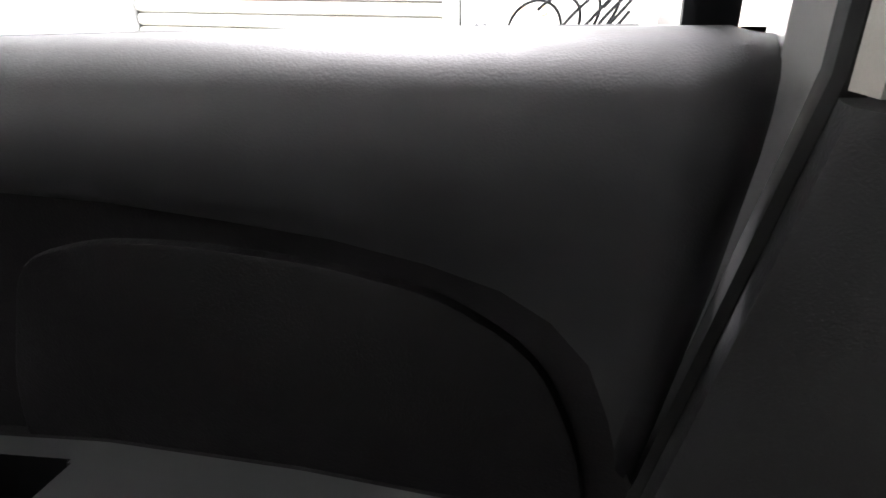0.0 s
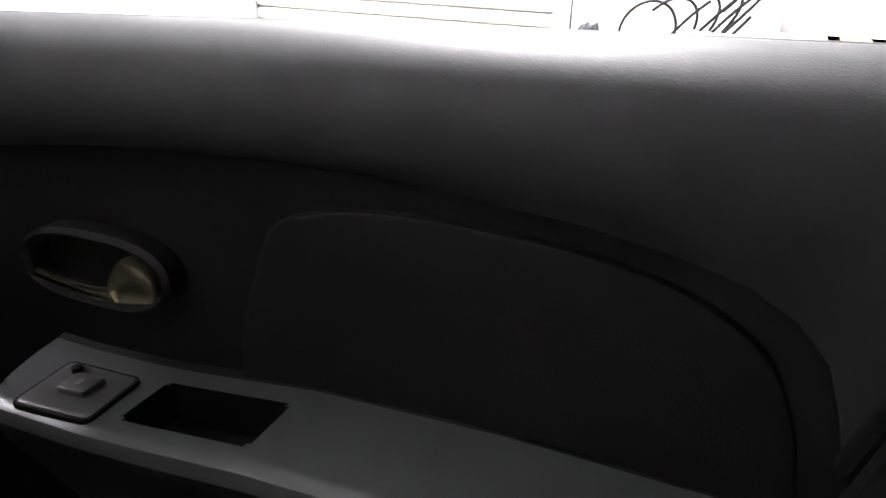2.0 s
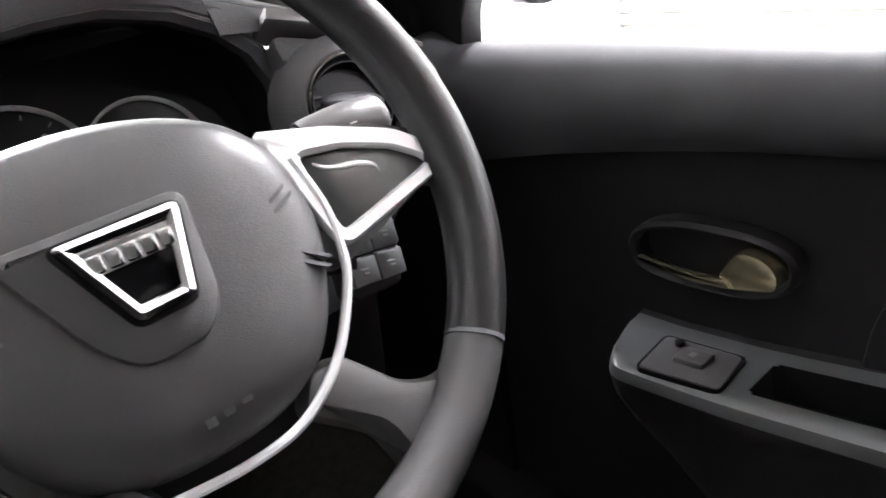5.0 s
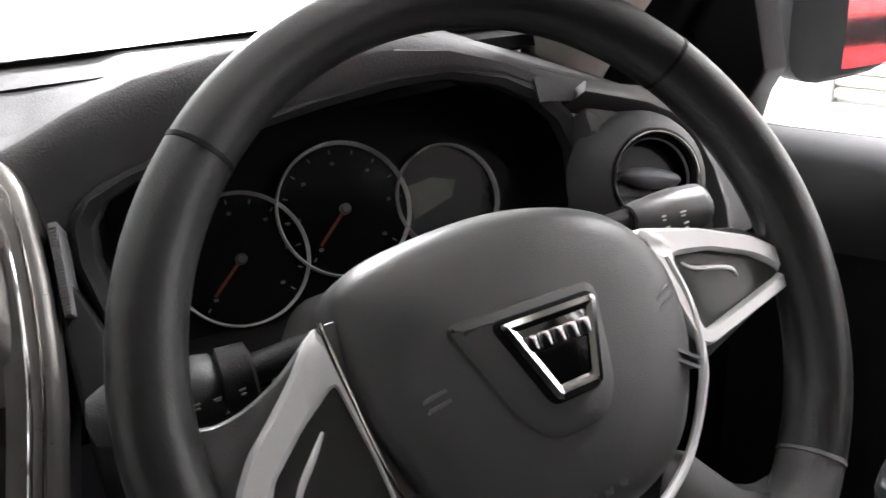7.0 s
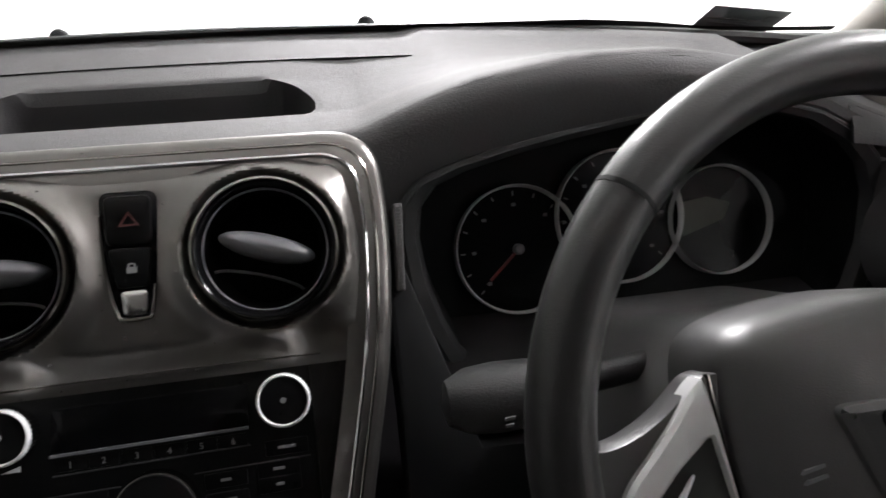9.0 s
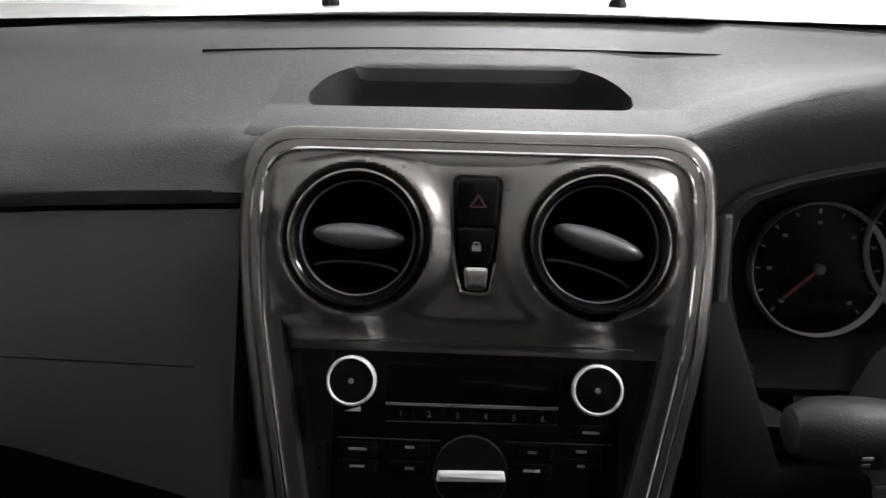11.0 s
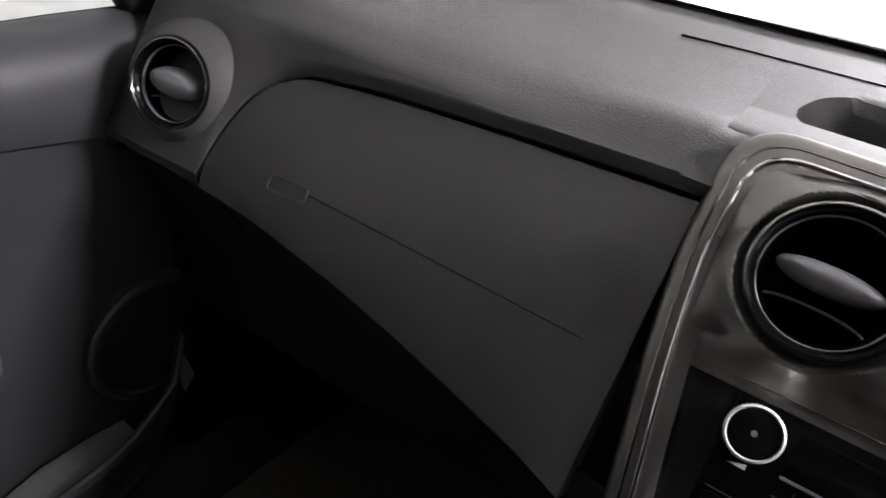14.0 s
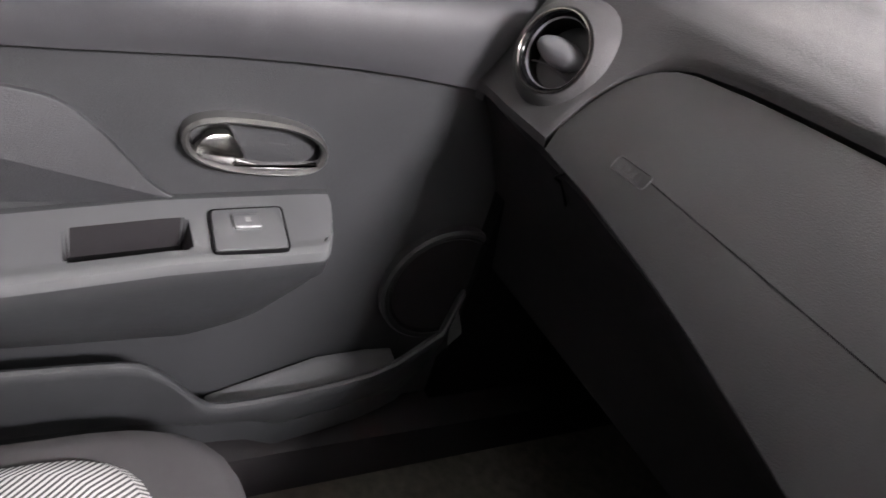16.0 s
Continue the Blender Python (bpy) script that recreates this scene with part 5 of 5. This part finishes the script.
    # black floor stands in for the shade inside the grip
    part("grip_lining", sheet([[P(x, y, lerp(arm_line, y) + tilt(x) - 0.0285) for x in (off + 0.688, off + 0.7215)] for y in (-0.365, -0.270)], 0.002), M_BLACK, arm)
    # window switch
    A = (lambda u, v, w=0.0: P(v, u, lerp(arm_line, u) + tilt(v) + w))
    sw = part("switch_plate", slab(fillet([(-0.250, 0.674 + off), (-0.184, 0.671 + off), (-0.179, 0.716), (-0.246, 0.716)], 0.006), A, -0.002, 0.004, 0.0015), M_WHEELGREY if side > 0 else M_ARM, door, "window switch plate")
    part("plate_edge", frame_ring(fillet([(-0.252, 0.672 + off), (-0.182, 0.669 + off), (-0.177, 0.718), (-0.248, 0.718)], 0.007), 0.0016, A, -0.001, 0.003), M_BLACK, sw)
    part("window_switch", slab(fillet([(-0.229, 0.686), (-0.203, 0.685), (-0.203, 0.704), (-0.229, 0.705)], 0.003), A, 0.002, 0.0085, 0.002), M_WHEELGREY if side > 0 else M_ARM, sw, "window lift switch")
    part("switch_symbol", slab([(-0.218, 0.692), (-0.213, 0.692), (-0.213, 0.698), (-0.218, 0.698)], A, 0.0080, 0.0089, 0.0), M_DIM, sw, smooth=False)
    if side > 0:
        part("mirror_knob", turned([(0.004, 0.003), (0.004, 0.008), (0.002, 0.009), (0.0004, 0.009)], A, -0.196, 0.708, 12), M_BLACK, sw)
    # handle: oval bezel, bowl, lever
    n = 40
    oval = [(-0.205 + 0.070 * math.copysign(abs(math.cos(2 * math.pi * k / n)) ** 0.75, math.cos(2 * math.pi * k / n)), 0.674 + 0.029 * math.copysign(abs(math.sin(2 * math.pi * k / n)) ** 0.85, math.sin(2 * math.pi * k / n)) - 0.06 * math.cos(2 * math.pi * k / n) * 0.10) for k in range(n)]
    # driver's surround is coloured dark for the shade it sits in
    hd = part("door_handle", frame_ring(oval, 0.0065, D, -0.003, 0.012, 0.004), M_DARK if side > 0 else M_BEZEL, door, "oval handle surround")
    bowl = []
    for f, w in ((0.93, 0.010), (0.90, 0.0), (0.85, -0.010), (0.70, -0.018), (0.3, -0.02), (0.02, -0.02)):
        bowl.append([D(-0.205 + (u + 0.205) * f, 0.674 + (v - 0.674) * f, w + 0.004) for u, v in oval])
    part("handle_bowl", loft(bowl, caps=False), M_BLACK, hd)
    lobe = fillet([(-0.262, 0.661), (-0.226, 0.652), (-0.214, 0.662), (-0.222, 0.676), (-0.232, 0.690), (-0.252, 0.688), (-0.263, 0.677)], 0.009, 5)
    # driver's lever carries the warm reflection in its colour
    part("lever_base", slab(lobe, D, -0.006, 0.016, 0.006), M_LEVER if side > 0 else M_LEVERCHROME, hd, "satin metal lever base")
    blade = [(-0.230, 0.6565), (-0.200, 0.6535), (-0.170, 0.6560), (-0.147, 0.6600), (-0.146, 0.6620), (-0.170, 0.6598), (-0.200, 0.6590), (-0.224, 0.664)]
    part("lever_blade", slab(fillet(blade, 0.002, 3), D, 0.011, 0.018, 0.002), M_LEVER if side > 0 else M_LEVERCHROME, hd, "satin metal lever blade")
    # window glass, mirror corner
    rows = [[P(0.795 - f, y, z) for y in (-0.66, -0.4, -0.2, 0.0, 0.14 - dy)] for z, f, dy in ((0.80, 0, 0), (1.0, 0.03, 0.06), (1.2, 0.08, 0.28), (1.40, 0.17, 0.52))]
    gl = part("door_window", sheet(rows), M_GLASS, door, "clear side window")
    gl.visible_shadow = False
    tri = fillet([(0.092, 0.812), (0.22, 0.79), (0.22, 0.90), (0.045, 1.04), (0.052, 0.95), (0.052, 0.877), (0.074, 0.850)], 0.004, 3)
    part("mirror_corner", slab(tri, lambda u, v, w=0.0: P(0.79 - 0.3 * max(0, v - 0.82) - w, u, v), -0.01, 0.018, 0.005), M_DARK, door, "corner cover below the mirror")
    part("outer_panel", loft([[P(0.80, y, 0.30), P(0.80, y, 0.78), P(0.805, y, 0.815), P(0.835, y, 0.80), P(0.86, y, 0.6), P(0.85, y, 0.30)] for y in (-0.70, 0.18)]), M_PAINT, door, "white outer door panel")
    if side < 0:
        # map pocket; the light on its lining is put into a paler grey
        rows = []
        for y in [-0.66, -0.5, -0.36, -0.32, -0.30, -0.285, -0.27, -0.252, -0.24, -0.228, -0.21, -0.18, -0.144, -0.125, -0.08, -0.04, -0.01, 0.02, 0.05, 0.07, 0.085]:
            top = lerp([(-0.66, 0.468), (-0.36, 0.464), (-0.315, 0.462), (-0.30, 0.458), (-0.285, 0.448), (-0.27, 0.432), (-0.252, 0.410), (-0.24, 0.397), (-0.228, 0.389), (-0.21, 0.386), (-0.18, 0.387), (-0.125, 0.393), (-0.015, 0.413), (0.05, 0.452), (0.085, 0.492)], y)
            xi = lerp([(-0.66, 0.672), (-0.05, 0.668), (0.05, 0.684), (0.085, 0.715)], y)
            bot = lerp([(-0.66, 0.345), (-0.42, 0.339), (-0.19, 0.330), (-0.17, 0.324), (-0.144, 0.310), (0.017, 0.343), (0.085, 0.44)], y)
            rows.append([P(0.735, y, bot - 0.03), P(0.705, y, bot - 0.004), P(0.696, y, bot), P(xi + 0.006, y, bot + (top - bot) * 0.45), P(xi + 0.001, y, top - 0.014), P(xi, y, top - 0.007), P(xi + 0.002, y, top - 0.002), P(xi + 0.006, y, top), P(xi + 0.012, y, top - 0.003), P(xi + 0.016, y, top - 0.012), P(xi + 0.018, y, bot - 0.02)])
        part("map_pocket", sheet(rows), M_LOWER, door, "grey map pocket wall")
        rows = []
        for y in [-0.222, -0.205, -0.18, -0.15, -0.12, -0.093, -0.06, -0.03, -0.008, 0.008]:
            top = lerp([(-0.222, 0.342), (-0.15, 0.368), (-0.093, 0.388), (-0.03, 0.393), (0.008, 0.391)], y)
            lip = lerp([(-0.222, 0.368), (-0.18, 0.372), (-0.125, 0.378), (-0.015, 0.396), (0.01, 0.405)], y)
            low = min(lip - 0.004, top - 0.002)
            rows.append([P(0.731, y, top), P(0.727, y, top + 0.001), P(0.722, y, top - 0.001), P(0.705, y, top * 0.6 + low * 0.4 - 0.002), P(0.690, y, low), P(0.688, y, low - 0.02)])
        part("pocket_lining", sheet(rows, 0.002), M_ARM, door, "pocket lining, paler grey for the light on it")
        sp = part("speaker_grille", turned([(0.085, -0.002), (0.083, 0.010), (0.076, 0.014), (0.072, 0.011), (0.03, 0.014), (0.001, 0.015)], D, 0.058, 0.492, 40), M_DARK, door, "round dark speaker grille")
        part("grille_rim", lathe([(0.0865, 0.0), (0.0865, 0.012), (0.083, 0.0155), (0.078, 0.0145)], D, 0.058, 0.492, 40), M_LOWER, sp)
    return door


make_door(1)
make_door(-1)


# ---- door mirror ----
def make_mirror():
    mir = thing("door_mirror", (0.93, 0.17, 0.85), "black and white door mirror outside the driver's window", "mirror")
    n = 24
    def shell(f, y, dx=0):
        return [V(1.045 + dx + f * 0.105 * math.copysign(abs(math.cos(2 * math.pi * k / n)) ** 0.55, math.cos(2 * math.pi * k / n)), y, 0.888 + f * 0.075 * math.copysign(abs(math.sin(2 * math.pi * k / n)) ** 0.6, math.sin(2 * math.pi * k / n))) for k in range(n)]
    part("housing", loft([shell(0.92, 0.175), shell(1.0, 0.18), shell(0.98, 0.21), shell(0.8, 0.245), shell(0.4, 0.265)]), M_BLACK, mir, "black mirror housing")
    g = [V(1.045 + 0.092 * math.copysign(abs(math.cos(2 * math.pi * k / n)) ** 0.55, math.cos(2 * math.pi * k / n)), 0.1735, 0.888 + 0.062 * math.copysign(abs(math.sin(2 * math.pi * k / n)) ** 0.6, math.sin(2 * math.pi * k / n))) for k in range(n)]
    part("mirror_face", loft([[p + V(0, 0.002 - 0.29 * (p.x - 1.045), 0) for p in g], [p + V(0, -0.002 - 0.29 * (p.x - 1.045), 0) for p in g]]), M_MIRROR, mir, "mirror glass")
    part("stalk", loft([[V(x, y0, z) for x, z in ((0.80, z0), (0.95, z0 + 0.02), (0.95, z0 + 0.06), (0.80, z0 + 0.05))] for y0, z0 in ((0.19, 0.700), (0.235, 0.700))]), M_WHEELGREY, mir)


make_mirror()


# ---- passenger seat ----
def make_seat():
    seat = thing("passenger_seat", (-0.36, -0.6, 0.22), "front passenger seat cushion in striped pale grey and dark cloth", "car seat")
    def cushion(x0, x1, y0, y1, z0, z1, r, steps=6):
        out = fillet([(x0, y0), (x1, y0), (x1, y1), (x0, y1)], [r, r, r * 1.6, r * 1.6], steps)
        rings = []
        cx, cy = (x0 + x1) / 2, (y0 + y1) / 2
        for f, z in ((0.93, z0), (1.0, z0 + 0.04), (1.0, z1 - 0.05), (0.98, z1 - 0.022), (0.93, z1 - 0.006), (0.85, z1), (0.6, z1 + 0.004), (0.05, z1 + 0.005)):
            rings.append([V(cx + (p[0] - cx) * f, cy + (p[1] - cy) * f - (0.02 if f > 0.9 else 0.0) * 0, z) for p in out])
        return loft(rings)
    part("cushion", cushion(-0.585, -0.16, -1.05, -0.250, 0.28, 0.437, 0.07), M_SEAT, seat, "dark cloth cushion sides")
    part("cushion_centre", cushion(-0.545, -0.20, -1.0, -0.322, 0.34, 0.452, 0.05), M_STRIPE, seat, "pale striped centre cloth")
    part("seat_base", box(-0.53, -0.2, -0.95, -0.35, 0.215, 0.32, 0.01), M_BLACK, seat)


make_seat()


# ---- sticker on the windscreen ----
def make_sticker():
    o = V(0.560, 0.306, 0.944)
    fr = plane_frame(o, (0.106, 0.022, -0.013), (0.0, -0.845, 0.53))
    st = thing("windscreen_sticker", o, "grey rectangular paper sticker on the windscreen", "sticker")
    part("paper", slab([(-0.053, -0.036), (0.053, -0.036), (0.053, 0.036), (-0.053, 0.036)], fr, -0.0005, 0.0005, 0.0), M_STICK, st, smooth=False)
    bars(fr, [(-0.01, 0.012 - 0.010 * k, 0.07 - 0.012 * (k % 2), 0.0025) for k in range(4)], 0.0008, M_FLAP, st, "text_bar")
    bars(fr, [(0.036, 0.018, 0.016, 0.012)], 0.0008, M_FLAP, st, "emblem_bar")


make_sticker()


# ---- things standing by the workshop wall ----
def make_clutter():
    board = thing("wall_board", (4.0, -0.4, 0), "pale board leaning on the wall with faded orange print", "board")
    part("panel", box(3.96, 4.04, -0.62, 0.33, 0.0, 1.1, 0.01), M_CARD, board)
    for k in range(4):
        part("print_bar", box(3.955, 3.959, 0.06 - 0.055 * k, 0.09 - 0.055 * k, 0.50, 0.54), M_ORANGE, board, smooth=False)
    bag = thing("black_bag", (3.88, 0.22, 0), "crumpled black plastic bag on the floor", "bag")
    bm = bmesh.new()
    bmesh.ops.create_icosphere(bm, subdivisions=4, radius=1.0)
    for v in bm.verts:
        q = v.co.copy()
        k = 1 + 0.28 * noise.noise(q * 2.2) + 0.12 * noise.noise(q * 6)
        v.co = V(3.86 + 0.10 * q.x * k, 0.22 + 0.14 * q.y * k, 0.22 + 0.22 * q.z * k)
    part("bag", bm, M_BAG, bag)
    for k in range(5):
        hose = thing("hose", (3.85, -0.2, 0.0), "thin black hose hanging in loops", "hose", "hoses")
        pts = []
        for j in range(14):
            a = j / 13 * math.pi * (1.5 + 0.3 * k)
            pts.append(V(3.90 - 0.02 * k, -0.05 - 0.09 * k + 0.13 * math.cos(a + k), 0.40 + 0.17 * math.sin(a * 0.9 + 0.7 * k) + 0.02 * k))
        part("hose", tube(curve(pts, 4), 0.007, 8), M_BLACK, hose)
    pump = thing("small_machine", (3.8, -0.35, 0), "small dark machine with pipes", "machine")
    part("body", box(3.72, 3.92, -0.50, -0.28, 0.0, 0.40, 0.03), M_BLACK, pump)
    part("lid", box(3.70, 3.94, -0.56, -0.22, 0.40, 0.46, 0.02), M_STEEL, pump)
    for y, m, nm, lb in ((-0.72, M_BLUE, "blue_tub", "blue plastic tub with a lid"), (-1.12, M_BLUE, "blue_tub", "blue plastic tub with a lid"), (-0.95, M_BROWN, "carton", "brown cardboard carton on the floor")):
        tub = thing(nm, (3.85, y, 0), lb, "tub" if m is M_BLUE else "carton")
        part("body", loft([[V(3.85 + a * s, y + b * s, z) for a, b in ((-0.14, -0.14), (0.14, -0.14), (0.14, 0.14), (-0.14, 0.14))] for z, s in ((0.0, 0.9), (0.42, 1.0))]), m, tub)
        part("lid", box(3.70, 4.0, y - 0.15, y + 0.15, 0.42, 0.46, 0.01), M_CARD if m is M_BLUE else M_BROWN, tub)


make_clutter()


# ---- red car behind ----
def make_red_car():
    rc = thing("red_car", (2.3, -4.2, 0), "red hatchback parked behind in the workshop", "car")
    rings = []
    for y, zb, zt, hw in ((-2.62, 0.35, 0.62, 0.66), (-2.70, 0.24, 0.74, 0.78), (-3.1, 0.22, 0.90, 0.84), (-3.6, 0.22, 0.97, 0.86), (-5.6, 0.22, 1.0, 0.86), (-6.3, 0.25, 0.9, 0.80)):
        rings.append([V(2.3 + a * hw, y, z) for a, z in ((-0.92, zb), (0.92, zb), (1.0, (zb + zt) / 2), (0.94, zt), (0, zt + 0.03), (-0.94, zt), (-1.0, (zb + zt) / 2))])
    part("body", loft(rings), M_RED, rc, "glossy red bodywork")
    cab = []
    for y, z, hw in ((-3.5, 0.95, 0.78), (-4.2, 1.42, 0.60), (-5.2, 1.46, 0.60), (-6.0, 1.0, 0.74)):
        cab.append([V(2.3 - hw, y, z), V(2.3, y, z + 0.03), V(2.3 + hw, y, z), V(2.3 + 0.8, y, 0.94), V(2.3 - 0.8, y, 0.94)])
    part("cabin", loft(cab), M_GLOSSBLACK, rc, "dark glazed cabin")
    part("grille", box(1.85, 2.75, -2.64, -2.58, 0.42, 0.56, 0.01), M_BLACK, rc)
    for x in (1.62, 2.98):
        part("headlight", box(x - 0.14, x + 0.14, -2.72, -2.66, 0.60, 0.74, 0.03), M_SILVER, rc, "clear headlight")
        for y in (-3.25, -5.6):
            part("wheel", turned([(0.02, 0.0), (0.29, 0.0), (0.31, 0.02), (0.31, 0.18), (0.29, 0.2), (0.02, 0.2)], plane_frame((x - 0.1 + (0.1 if x > 2 else -0.02), y, 0.31), (0, 1, 0), (0, 0, 1)), 0, 0, 24), M_RUBBER, rc)


make_red_car()
